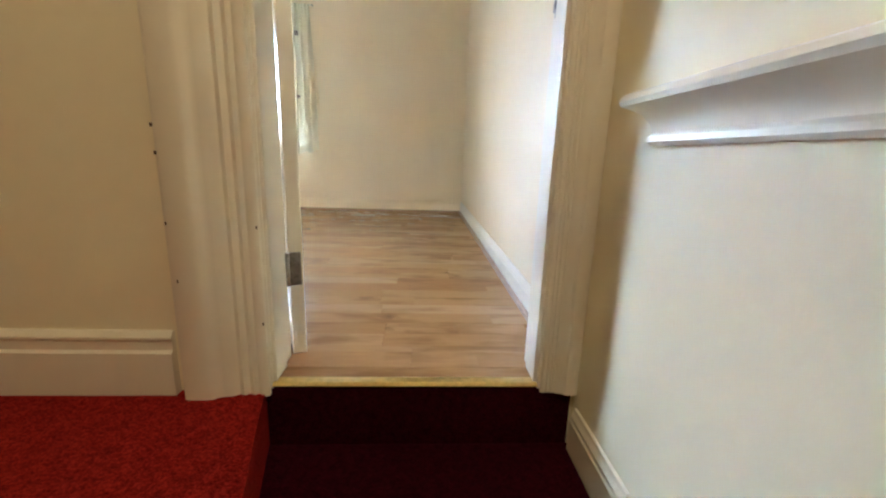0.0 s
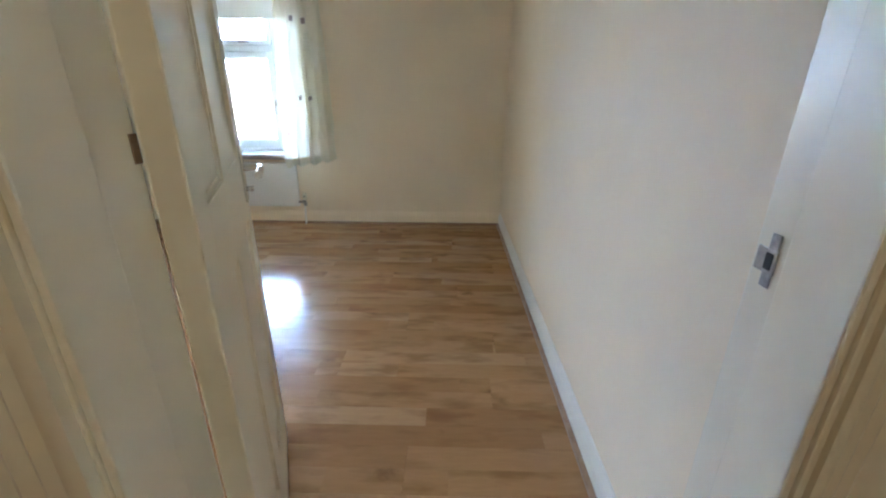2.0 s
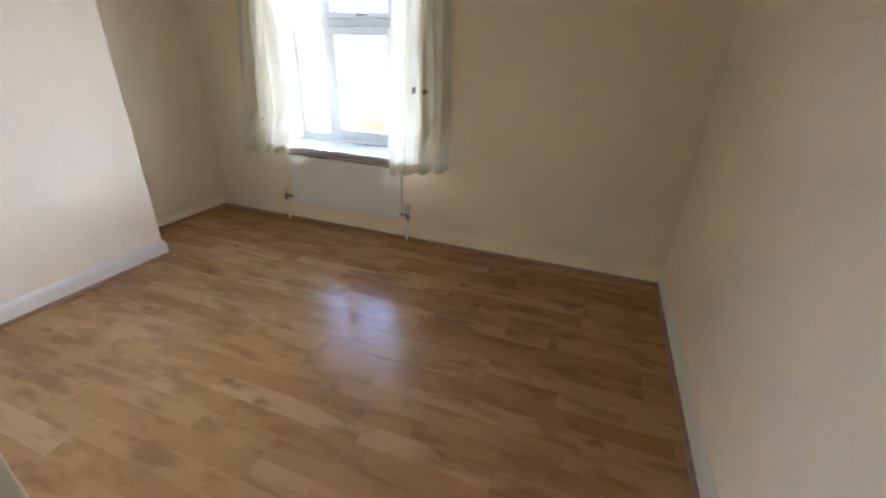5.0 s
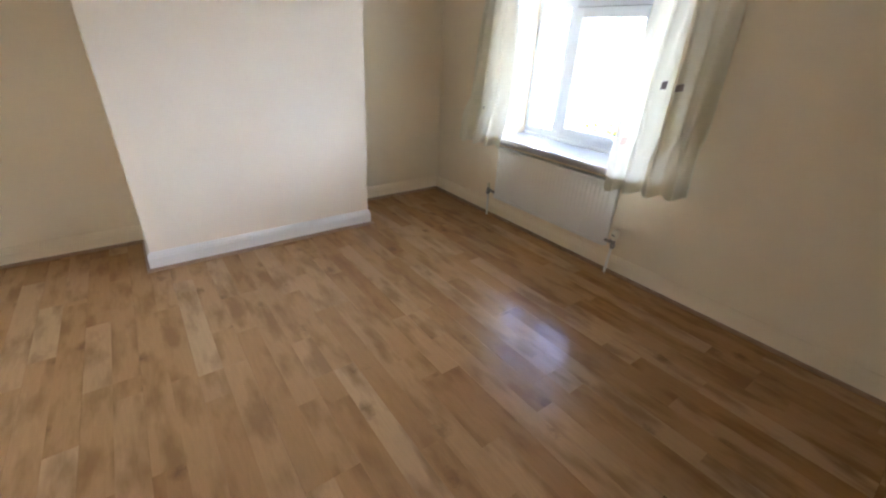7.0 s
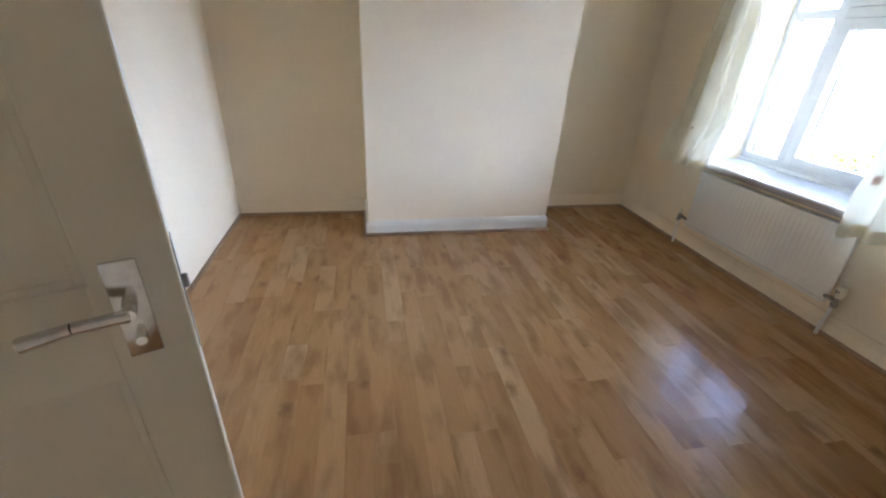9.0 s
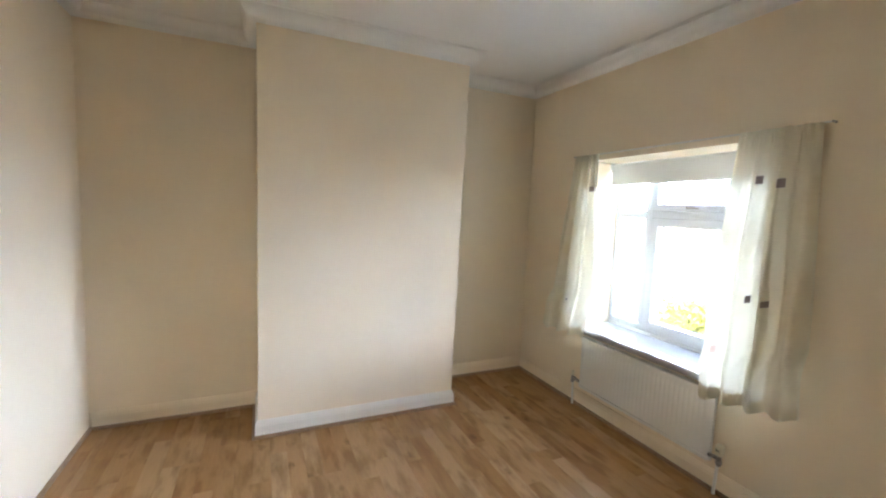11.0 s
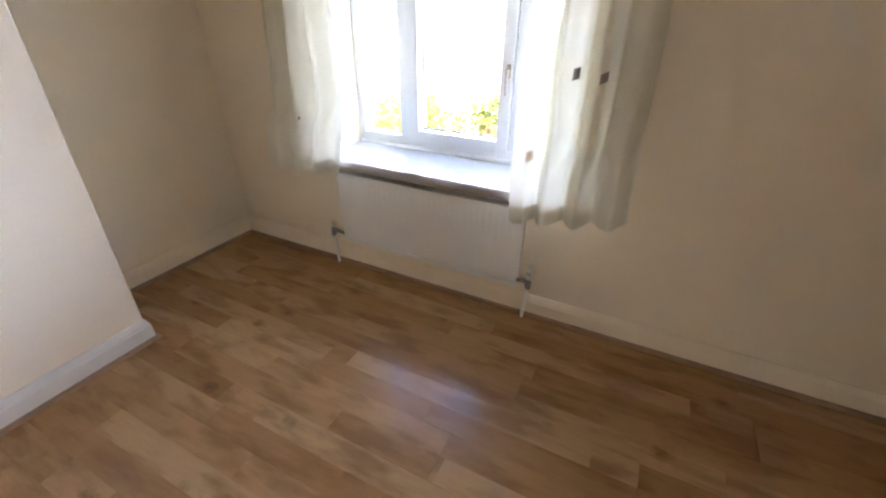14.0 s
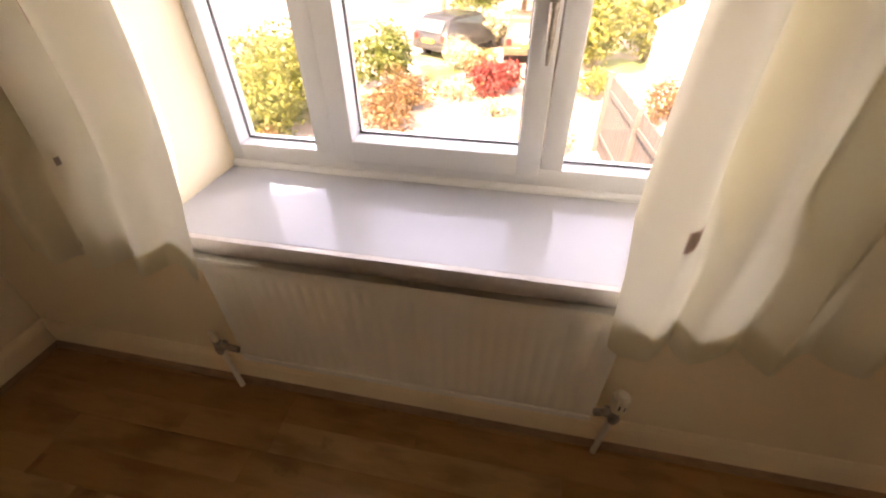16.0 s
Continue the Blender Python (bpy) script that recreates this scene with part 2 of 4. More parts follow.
def cloth(name, low, high):
    m, n, l, b = material(name)
    co = n.new("ShaderNodeTexCoord").outputs["Object"]
    weave = noise_node(n, l, 900, 2, 0.5, co)
    shade = noise_node(n, l, 5, 4, 0.5, co)
    col = ramp(n, l, shade.outputs["Fac"], [(0.3, low), (0.7, high)])
    l.new(col, b.inputs["Base Color"])
    b.inputs["Roughness"].default_value = 0.9
    b.inputs["Specular IOR Level"].default_value = 0.15
    nb = bump(n, l, b, weave.outputs["Fac"], 0.3, 0.0006)
    tr = n.new("ShaderNodeBsdfTranslucent")
    l.new(col, tr.inputs["Color"])
    l.new(nb, tr.inputs["Normal"])
    mx = n.new("ShaderNodeMixShader")
    mx.inputs[0].default_value = 0.13
    l.new(b.outputs[0], mx.inputs[1])
    l.new(tr.outputs[0], mx.inputs[2])
    l.new(mx.outputs[0], n["Material Output"].inputs["Surface"])
    return m


M_CLOTH = cloth("cream_curtain_cloth", (0.83, 0.77, 0.60), (0.88, 0.83, 0.68))
M_PATCH = cloth("brown_woven_square", (0.30, 0.24, 0.21), (0.38, 0.30, 0.27))
M_PATCH_PINK = cloth("dusky_pink_woven_square", (0.70, 0.50, 0.42), (0.80, 0.62, 0.53))


def glass():
    m, n, l, b = material("clear_glass")
    b.inputs["Base Color"].default_value = (1, 1, 1, 1)
    b.inputs["Transmission Weight"].default_value = 1.0
    b.inputs["Roughness"].default_value = 0.0
    b.inputs["IOR"].default_value = 1.45
    return m


M_GLASS = glass()

# ---- the large structure ----
# north wall with the window opening, and its plain outer leaf
bm = bm_new()
for a in ((WEST - 0.2, NORTH, -0.3, WIN_L, OUT, CEIL + 0.2), (WIN_R, NORTH, -0.3, EAST + 0.2, OUT, CEIL + 0.2),
          (WIN_L, NORTH, -0.3, WIN_R, OUT, WIN_B - 0.02), (WIN_L, NORTH, WIN_T, WIN_R, OUT, CEIL + 0.2)):
    box(bm, *a)
structure("wall_north", bm, M_WALL, "cream painted wall with a deep window recess", "wall")
bm = bm_new()
box(bm, WEST - 0.2, -1.9, -0.3, WEST, NORTH, CEIL + 0.2)
structure("wall_west", bm, M_WALL, "cream painted alcove wall beside the chimney breast", "wall")
# the old breast leans: its north edge stands a little further out at the ceiling
LEAN = 0.042
bm = bm_new()
box(bm, WEST, BREAST_S, -0.05, BREAST_X, BREAST_N, CEIL, 0.006)
for v in bm.verts:
    if v.co.z > 1.0 and v.co.y > 3.5:
        v.co.y += LEAN
structure("chimney_breast", bm, M_WALL, "plain cream painted chimney breast between two alcoves", "chimney breast")
bm = bm_new()
box(bm, EAST, SOUTH - 0.045, -0.3, EAST + 0.2, NORTH, CEIL + 0.2)
structure("wall_east", bm, M_WALL, "long cream painted bedroom wall", "wall")
# south wall: room leaf and landing leaf, with the doorway through both
DL, DR, DT = DOOR_L - 0.03, DOOR_R + 0.03, DOOR_Z + 0.03
bm = bm_new()
for a in ((WEST, SOUTH - 0.045, -0.3, DL, SOUTH, CEIL + 0.2), (DR, SOUTH - 0.045, -0.3, EAST, SOUTH, CEIL + 0.2), (DL, SOUTH - 0.045, DT, DR, SOUTH, CEIL + 0.2)):
    box(bm, *a)
structure("wall_south", bm, M_WALL, "cream painted wall beside the bedroom door", "wall")
# last box: unseen pier added to block side light along the door wall
bm = bm_new()
for a in ((LAND_WEST, LAND_S, LAND_LOW - 0.1, DL, SOUTH - 0.045, CEIL + 0.2), (DR, LAND_S, LAND_LOW - 0.1, LAND_EAST, SOUTH - 0.045, CEIL + 0.2),
          (DL, LAND_S, DT, DR, SOUTH - 0.045, CEIL + 0.2), (-1.42, 1.335, LAND_Z - 0.1, -1.32, LAND_S, CEIL)):
    box(bm, *a)
structure("wall_landing_door", bm, M_LAND, "cream painted landing wall round the doorway, with an added pier", "wall")
bm = bm_new()
box(bm, LAND_EAST, LAND_SOUTH, LAND_LOW - 0.2, LAND_EAST + 0.2, SOUTH - 0.045, CEIL + 0.2)
structure("wall_landing_east", bm, M_LAND, "pale painted stair wall below and above the rail", "wall")
bm = bm_new()
box(bm, LAND_WEST - 0.2, LAND_SOUTH, LAND_LOW - 0.2, LAND_WEST, SOUTH - 0.045, CEIL + 0.2)
structure("wall_landing_west", bm, M_LAND, "plain cream painted landing wall", "wall")
bm = bm_new()
box(bm, LAND_WEST - 0.2, LAND_SOUTH - 0.2, LAND_LOW - 0.2, LAND_EAST + 0.2, LAND_SOUTH, CEIL + 0.2)
structure("wall_landing_south", bm, M_LAND, "plain cream painted landing wall", "wall")
bm = bm_new()
box(bm, WEST - 0.2, LAND_SOUTH - 0.2, CEIL + 0.004, EAST + 0.2, OUT, CEIL + 0.2)
structure("ceiling", bm, M_CEIL, "white painted plaster ceiling", "ceiling")
bm = bm_new()
box(bm, WEST - 0.25, LAND_SOUTH - 0.25, CEIL + 0.21, EAST + 0.25, OUT + 0.05, CEIL + 0.4)
structure("roof_slab", bm, M_BRICK, "plain roof over the rooms", "roof")
# long pitched roof, unseen, added so that its shade falls on the near garden
bm = bm_new()
strip(bm, [(-4.0, 2.95), (1.0, 5.9), (OUT + 0.35, 2.95)], [(lambda o, u, x=x: (x, o, u)) for x in (-16.0, 13.0)])
structure("roof", bm, M_BRICK, "long pitched roof, unseen, added to shade the garden", "roof")
bm = bm_new()
box(bm, -16.0, OUT - 0.35, -2.8, WEST - 0.22, OUT, 2.92)
box(bm, EAST + 0.22, OUT - 0.35, -2.8, 13.0, OUT, 2.92)
box(bm, WEST - 0.22, OUT - 0.35, -2.8, EAST + 0.22, OUT, -0.32)
structure("house_front", bm, M_BRICK, "plain rendered outer wall, unseen, run on below the added roof", "wall")

# cornice round the room: a hollow cove
COVE = [(0.0, 0.0), (0.0, -0.092), (0.012, -0.088)] + [(0.012 + 0.068 * math.sin(a), -0.088 + 0.078 * (1 - math.cos(a))) for a in [radians(15 * k) for k in range(1, 7)]] + [(0.092, -0.004), (0.092, 0.0)]


def corner_ring(x, y, dx, dy):
    return lambda o, u: (x + dx * o, y + dy * o, CEIL + u)


room_loop = [(EAST, SOUTH, -1, 1), (EAST, NORTH, -1, -1), (WEST, NORTH, 1, -1), (WEST, BREAST_N + LEAN, 1, 1), (BREAST_X, BREAST_N + LEAN, 1, 1),
             (BREAST_X, BREAST_S, 1, -1), (WEST, BREAST_S, 1, -1), (WEST, SOUTH, 1, 1), (EAST, SOUTH, -1, 1)]
bm = bm_new()
strip(bm, COVE, [corner_ring(*c) for c in room_loop])
structure("cornice", bm, M_CEIL, "white plaster cove cornice round the ceiling", "cornice", True)

# skirting boards with a moulded top, and wood beading at the floor
SKIRT = [(0.0, 0.0), (0.017, 0.0), (0.017, 0.078), (0.014, 0.084), (0.014, 0.092), (0.008, 0.104), (0.006, 0.112), (0.0, 0.114)]
BEAD = [(0.017, 0.0), (0.035, 0.0), (0.034, 0.008), (0.029, 0.014), (0.017, 0.017)]


def run(name, profile, mat, points, label, category, z=0.0):
    b = bm_new()
    strip(b, profile, [(lambda o, u, p=p: (p[0] + p[2] * o, p[1] + p[3] * o, z + u)) for p in points])
    return structure(name, b, mat, label, category)


BOARD = [
    ("east", [(EAST, SOUTH + 0.02, -1, 0), (EAST, NORTH, -1, -1)]),
    ("north", [(EAST, NORTH, -1, -1), (WEST, NORTH, 1, -1)]),
    ("alcove_north", [(WEST, NORTH, 1, -1), (WEST, BREAST_N, 1, 1)]),
    ("breast", [(WEST, BREAST_N, 1, 1), (BREAST_X, BREAST_N, 1, 1), (BREAST_X, BREAST_S, 1, -1), (WEST, BREAST_S, 1, -1)]),
    ("alcove_south", [(WEST, BREAST_S, 1, -1), (WEST, SOUTH, 1, 1)]),
    ("south", [(WEST, SOUTH, 1, 1), (DOOR_L - 0.10, SOUTH, 0, 1)]),
]
for side, pts in BOARD:
    if side != "south":
        run("baseboard_" + side, SKIRT, M_TRIM if side in ("breast", "east") else M_WALL, pts, "white painted moulded skirting board", "skirting board")
    run("floor_beading_" + side, BEAD if side != "south" else [(o - 0.017, u) for o, u in BEAD], M_BEAD, pts, "thin light wood beading along the skirting", "beading")

# floor: subfloor here, boards at the end of the file
bm = bm_new()
box(bm, WEST, SOUTH, -0.25, EAST, NORTH, -0.010)
box(bm, DOOR_L, LAND_S + 0.012, -0.25, DOOR_R, SOUTH, -0.010)
floor = structure("floor", bm, M_BEAD, "two-strip light wood laminate floor, glossy", "floor")

# landing carpet and the carpeted steps that lead up to the door
bm = bm_new()
EDGE = [(-0.43, LAND_S), (-0.42, 1.40), (-0.39, 1.27), (-0.345, 1.10), (-0.33, 0.95), (-0.33, LAND_SOUTH)]
outline = [(LAND_WEST, LAND_SOUTH), (LAND_WEST, LAND_S)] + EDGE
low = [bm.verts.new((x, y, LAND_LOW - 0.1)) for x, y in outline]
top = [bm.verts.new((x, y, LAND_Z)) for x, y in outline]
for i in range(len(outline)):
    j = (i + 1) % len(outline)
    bm.faces.new((low[i], low[j], top[j], top[i]))
bm.faces.new(top)
bm.faces.new(low)
structure("landing_floor", bm, M_CARPET, "worn red carpet on the upper landing", "carpet")
TREADS = [(1.135, LAND_S + 0.012, -0.185), (0.885, 1.135, -0.365), (0.635, 0.885, -0.545), (0.385, 0.635, -0.725), (LAND_SOUTH, 0.385, -0.90)]
stairs = thing("stairs", "maroon carpeted steps rising to the bedroom door, darkened as shade", "stairs", (0, 0.4, LAND_LOW), kind="structure")
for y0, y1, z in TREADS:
    ob = part("step", box(bm_new(), -0.44, y0 - 0.012, LAND_LOW - 0.1, LAND_EAST, y1 - 0.0125, z, 0.010), M_MAROON_SHADED)
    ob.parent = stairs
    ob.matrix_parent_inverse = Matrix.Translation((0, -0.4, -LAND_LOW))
bm = bm_new()
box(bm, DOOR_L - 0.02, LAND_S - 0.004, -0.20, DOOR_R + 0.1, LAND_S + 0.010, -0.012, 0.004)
structure("door_riser", bm, M_MAROON_SHADED, "maroon carpeted riser below the door threshold, darkened as shade", "stairs")
bm = bm_new()
strip(bm, [(0.0, 0.0), (0.045, 0.0), (0.045, 0.003), (0.036, 0.008), (0.010, 0.008), (0.0, 0.002)], [(lambda o, u, x=x: (x, LAND_S - 0.008 + o, -0.004 + u)) for x in (DOOR_L, DOOR_R)])
structure("threshold_strip", bm, M_BRASS, "brass coloured threshold strip in the doorway", "threshold")

# landing skirtings
run("baseboard_landing_north", [(0, 0), (0.024, 0), (0.024, 0.118), (0.015, 0.124), (0.015, 0.150), (0.019, 0.154), (0.019, 0.160), (0.008, 0.172), (0.0, 0.174)], M_GLOSS, [(-1.32, LAND_S, 0, -1), (DOOR_L - 0.24, LAND_S, 0, -1)], "cream gloss landing skirting board", "skirting board", LAND_Z)
run("baseboard_landing_stair", [(o, u * 1.15) for o, u in SKIRT], M_GLOSS, [(LAND_EAST, LAND_S - 0.03, -1, 0), (LAND_EAST, 1.125, -1, 0)], "cream gloss skirting on the stair wall", "skirting board", -0.185)

# moulded rail along the stair wall, returned at its end
RAIL = [(0.0, 0.0), (0.012, 0.0), (0.018, 0.006), (0.018, 0.014), (0.012, 0.020), (0.016, 0.034), (0.030, 0.050), (0.052, 0.060), (0.062, 0.064), (0.066, 0.072), (0.062, 0.081), (0.050, 0.086), (0.0, 0.088)]
bm = bm_new()
strip(bm, RAIL, [(lambda o, u: (LAND_EAST - o, 1.205 + o * 0.65, 0.645 + u * 1.11)), (lambda o, u: (LAND_EAST - o, LAND_SOUTH, 0.645 + u * 1.11))])
structure("dado_rail", bm, M_GLOSS, "deep white gloss moulded rail on the stair wall", "rail", True)

# ---- doorway: lining, stops, architraves ----
lining = thing("door_frame", "cream gloss painted door frame with moulded architraves", "door frame", (DOOR_L, LAND_S, 0.0), kind="structure")


def fpart(name, bm, material, parent, label="", smooth=False):
    """A part built in world places under a parent that stands elsewhere."""
    ob = part(name, bm, material, None, label, smooth)
    ob.parent = parent
    bpy.context.view_layer.update()
    ob.matrix_parent_inverse = parent.matrix_world.inverted()
    return ob


for x0, x1, y1 in ((DOOR_L - 0.028, DOOR_L, 1.613), (DOOR_R, DOOR_R + 0.028, 1.592)):
    fpart("jamb", box(bm_new(), x0, LAND_S - 0.002, -0.02, x1, y1, DOOR_Z, 0.003), M_GLOSS, lining)
fpart("head", box(bm_new(), DOOR_L - 0.028, LAND_S - 0.002, DOOR_Z, DOOR_R + 0.028, SOUTH + 0.002, DOOR_Z + 0.028, 0.003), M_GLOSS, lining)
for x0, x1 in ((DOOR_L, DOOR_L + 0.011), (DOOR_R - 0.011, DOOR_R)):
    fpart("door_stop", box(bm_new(), x0, LAND_S + 0.002, 0.006, x1, SOUTH - 0.004, DOOR_Z, 0.003), M_GLOSS, lining)
ARCH = [(0.0, 0.0), (0.0, 0.016), (0.006, 0.020), (0.016, 0.020), (0.022, 0.015), (0.030, 0.022), (0.040, 0.015), (0.050, 0.024), (0.060, 0.018), (0.072, 0.028), (0.088, 0.030), (0.100, 0.034), (0.108, 0.044), (0.118, 0.046), (0.158, 0.046), (0.166, 0.040), (0.166, 0.0)]


def architrave(x, side, z0, z1, width, y, out):
    k = width / 0.166
    b = bm_new()
    strip(b, [(o * k, u) for o, u in ARCH], [(lambda o, u, z=z: (x + side * o, y + out * u, z)) for z in (z0, z1)])
    return b


fpart("architrave", architrave(DOOR_L - 0.004, -1, LAND_Z - 0.006, DOOR_Z + 0.10, 0.205, LAND_S, -1), M_GLOSS, lining, "moulded architrave on the landing", True)
fpart("architrave", architrave(DOOR_R + 0.008, 1, -0.02, DOOR_Z + 0.10, 0.100, LAND_S, -0.55), M_GLOSS, lining, "", True)
fpart("architrave", architrave(DOOR_L - 0.004, -1, 0.0, DOOR_Z + 0.07, 0.09, SOUTH, 1.35), M_GLOSS, lining, "", True)
fpart("architrave", architrave(DOOR_R + 0.004, 1, 0.0, DOOR_Z + 0.07, 0.09, SOUTH, 0.5), M_GLOSS, lining, "", True)
b = bm_new()
box(b, DOOR_L - 0.2, LAND_S - 0.03, DOOR_Z + 0.008, DOOR_R + 0.1, LAND_S, DOOR_Z + 0.11, 0.006)
fpart("head_architrave", b, M_GLOSS, lining)
# strike plate on the latch jamb
b = bm_new()
box(b, DOOR_R - 0.0025, 1.557, 0.964, DOOR_R, 1.570, 1.026, 0.001)
box(b, DOOR_R - 0.0030, 1.555, 0.980, DOOR_R - 0.0005, 1.584, 1.008, 0.001)
keep = fpart("strike_plate", b, M_STEEL, lining, "worn steel strike plate")
fpart("latch_hole", box(bm_new(), DOOR_R - 0.0042, 1.559, 0.985, DOOR_R - 0.0030, 1.569, 1.004), M_DARK, keep)
# bare chip broken out of the jamb's edge beside the door
fpart("chip", box(bm_new(), DOOR_L - 0.001, 1.602, 1.088, DOOR_L + 0.0012, 1.6142, 1.122, 0.0005), M_BEAD, lining, "bare wood chip in the paint")

# small chips along the architrave edges
for x, y, z in ((-0.619, 1.404, 0.66), (-0.617, 1.404, 0.60), (-0.612, 1.404, 0.44), (-0.600, 1.404, 0.30), (-0.418, 1.432, 0.43), (-0.418, 1.432, 0.18)):
    fpart("paint_chip", box(bm_new(), x - 0.0018, y - 0.0012, z - 0.004, x + 0.0018, y + 0.004, z + 0.004, 0.0008), M_BARE, lining, "bare wood chip in the paint")

# ---- the open door ----
DOOR_W, DOOR_TH, SWING = 0.712, 0.040, 112.0
door = thing("door_1", "cream gloss panelled door standing open into the room", "door", (DOOR_L + 0.007, SOUTH + 0.0672, 0.006), kind="structure")
door.rotation_euler = (0, 0, radians(SWING))
# local: x from the hinge to the free edge, y = 0 the room face, y = -0.04 the landing face
b = bm_new()
STILE, TOPR, LOCK0, LOCK1, BOT, MID = 0.10, 1.87, 0.845, 1.005, 0.20, 0.056
HW = DOOR_W / 2
H = DOOR_Z - 0.010
for a in ((0, STILE, 0, H), (DOOR_W - STILE, DOOR_W, 0, H)):
    box(b, a[0], -DOOR_TH, a[2], a[1], 0, a[3], 0.003)
for z0, z1 in ((0, BOT), (LOCK0, LOCK1), (TOPR, H)):
    box(b, STILE - 0.001, -DOOR_TH + 0.0004, z0, DOOR_W - STILE + 0.001, -0.0004, z1, 0.003)
for z0, z1 in ((BOT, LOCK0), (LOCK1, TOPR)):
    box(b, HW - MID, -DOOR_TH + 0.0006, z0 - 0.001, HW + MID, -0.0006, z1 + 0.001, 0.003)
part("frame", b, M_GLOSS, door)
for x0, x1 in ((STILE, HW - MID), (HW + MID, DOOR_W - STILE)):
    for z0, z1 in ((BOT, LOCK0), (LOCK1, TOPR)):
        b = bm_new()
        box(b, x0 - 0.002, -DOOR_TH + 0.008, z0 - 0.002, x1 + 0.002, -0.008, z1 + 0.002)
        for f in ((x0, x0 + 0.012, z0, z1), (x1 - 0.012, x1, z0, z1), (x0 + 0.012, x1 - 0.012, z0, z0 + 0.012), (x0 + 0.012, x1 - 0.012, z1 - 0.012, z1)):
            box(b, f[0], -DOOR_TH + 0.005, f[2], f[1], -DOOR_TH + 0.010, f[3], 0.002)
        part("panel", b, M_GLOSS, door)
for y, s in ((-DOOR_TH, -1), (0.0, 1)):
    hx = DOOR_W - 0.062
    plate = part("handle_plate", box(bm_new(), hx - 0.020, min(y, y + s * 0.006), 0.885, hx + 0.020, max(y, y + s * 0.006), 1.035, 0.002), M_CHROME, door, "chrome lever handle plate", True)
    b = tube(bm_new(), (hx, y, 0.975), (hx, y + s * 0.048, 0.975), 0.009, 14)
    tube(b, (hx, y + s * 0.045, 0.975), (hx - 0.055, y + s * 0.050, 0.978), 0.009, 14, 0.008)
    tube(b, (hx - 0.055, y + s * 0.050, 0.978), (hx - 0.105, y + s * 0.046, 0.970), 0.008, 14, 0.010)
    part("lever", b, M_CHROME, plate, "", True)
    part("thumb_turn", tube(bm_new(), (hx, y, 0.918), (hx, y + s * 0.022, 0.918), 0.007, 12), M_CHROME, plate, "", True)
for z in (0.27, 1.68):
    b = box(bm_new(), -0.0015, -0.034, z - 0.05, 0.0005, 0.0, z + 0.05)
    tube(b, (-0.004, 0.004, z - 0.05), (-0.004, 0.004, z + 0.05), 0.006, 10)
    part("hinge", b, M_STEEL, door, "dark steel butt hinge", True)
b = box(bm_new(), DOOR_W - 0.0008, -0.030, 0.86, DOOR_W + 0.0014, -0.010, 1.05)
box(b, DOOR_W, -0.026, 0.965, DOOR_W + 0.009, -0.014, 0.985, 0.003)
part("latch", b, M_STEEL, door, "steel latch in the door edge")

# ---- the window ----
FY0, FY1, GY = 5.258, 5.345, 5.318
window = thing("window_1", "white plastic three-light casement window with top vents", "window", (WIN_L, FY0, WIN_B), kind="structure")
FT, FTOP = 0.036, 0.065
b = bm_new()
box(b, WIN_L, FY0, WIN_B + 0.02, WIN_L + FT, FY1, WIN_T, 0.006)
box(b, WIN_R - FT, FY0, WIN_B + 0.02, WIN_R, FY1, WIN_T, 0.006)
box(b, WIN_L + FT - 0.004, FY0 + 0.0006, WIN_B + 0.02, WIN_R - FT + 0.004, FY1, WIN_B + 0.085, 0.006)
box(b, WIN_L + FT - 0.004, FY0 + 0.0006, WIN_T - FTOP, WIN_R - FT + 0.004, FY1, WIN_T, 0.006)
fpart("window_frame", b, M_UPVC, window, "", True)
ML, MR, MZ = (-2.338, -2.280), (-1.705, -1.649), (1.538, 1.592)
for x0, x1 in (ML, MR):
    fpart("mullion", box(bm_new(), x0, FY0 + 0.0012, WIN_B + 0.082, x1, FY1, WIN_T - FTOP + 0.003, 0.006), M_UPVC, window, "", True)
for x0, x1 in ((WIN_L + FT, ML[0]), (ML[1], MR[0]), (MR[1], WIN_R - FT)):
    fpart("transom", box(bm_new(), x0 - 0.003, FY0 + 0.0018, MZ[0], x1 + 0.003, FY1, MZ[1], 0.006), M_UPVC, window, "", True)


def sash(x0, x1, z0, z1, w, y):
    b = bm_new()
    box(b, x0, y, z0, x0 + w, FY1 - 0.004, z1, 0.006)
    box(b, x1 - w, y, z0, x1, FY1 - 0.004, z1, 0.006)
    box(b, x0 + w - 0.004, y + 0.0006, z0, x1 - w + 0.004, FY1 - 0.004, z0 + w, 0.006)
    box(b, x0 + w - 0.004, y + 0.0006, z1 - w, x1 - w + 0.004, FY1 - 0.004, z1, 0.006)
    return fpart("sash", b, M_UPVC, window, "", True)


def pane(x0, x1, z0, z1):
    p = fpart("pane", box(bm_new(), x0 - 0.006, GY - 0.003, z0 - 0.006, x1 + 0.006, GY + 0.003, z1 + 0.006), M_GLASS, window, "clear glass")
    p.visible_shadow = False
    b = bm_new()
    for a in ((x0, x0 + 0.004, z0, z1), (x1 - 0.004, x1, z0, z1), (x0, x1, z0, z0 + 0.006), (x0, x1, z1 - 0.004, z1)):
        box(b, a[0], GY - 0.010, a[2], a[1], GY - 0.004, a[3])
    fpart("gasket", b, M_GASKET, p)


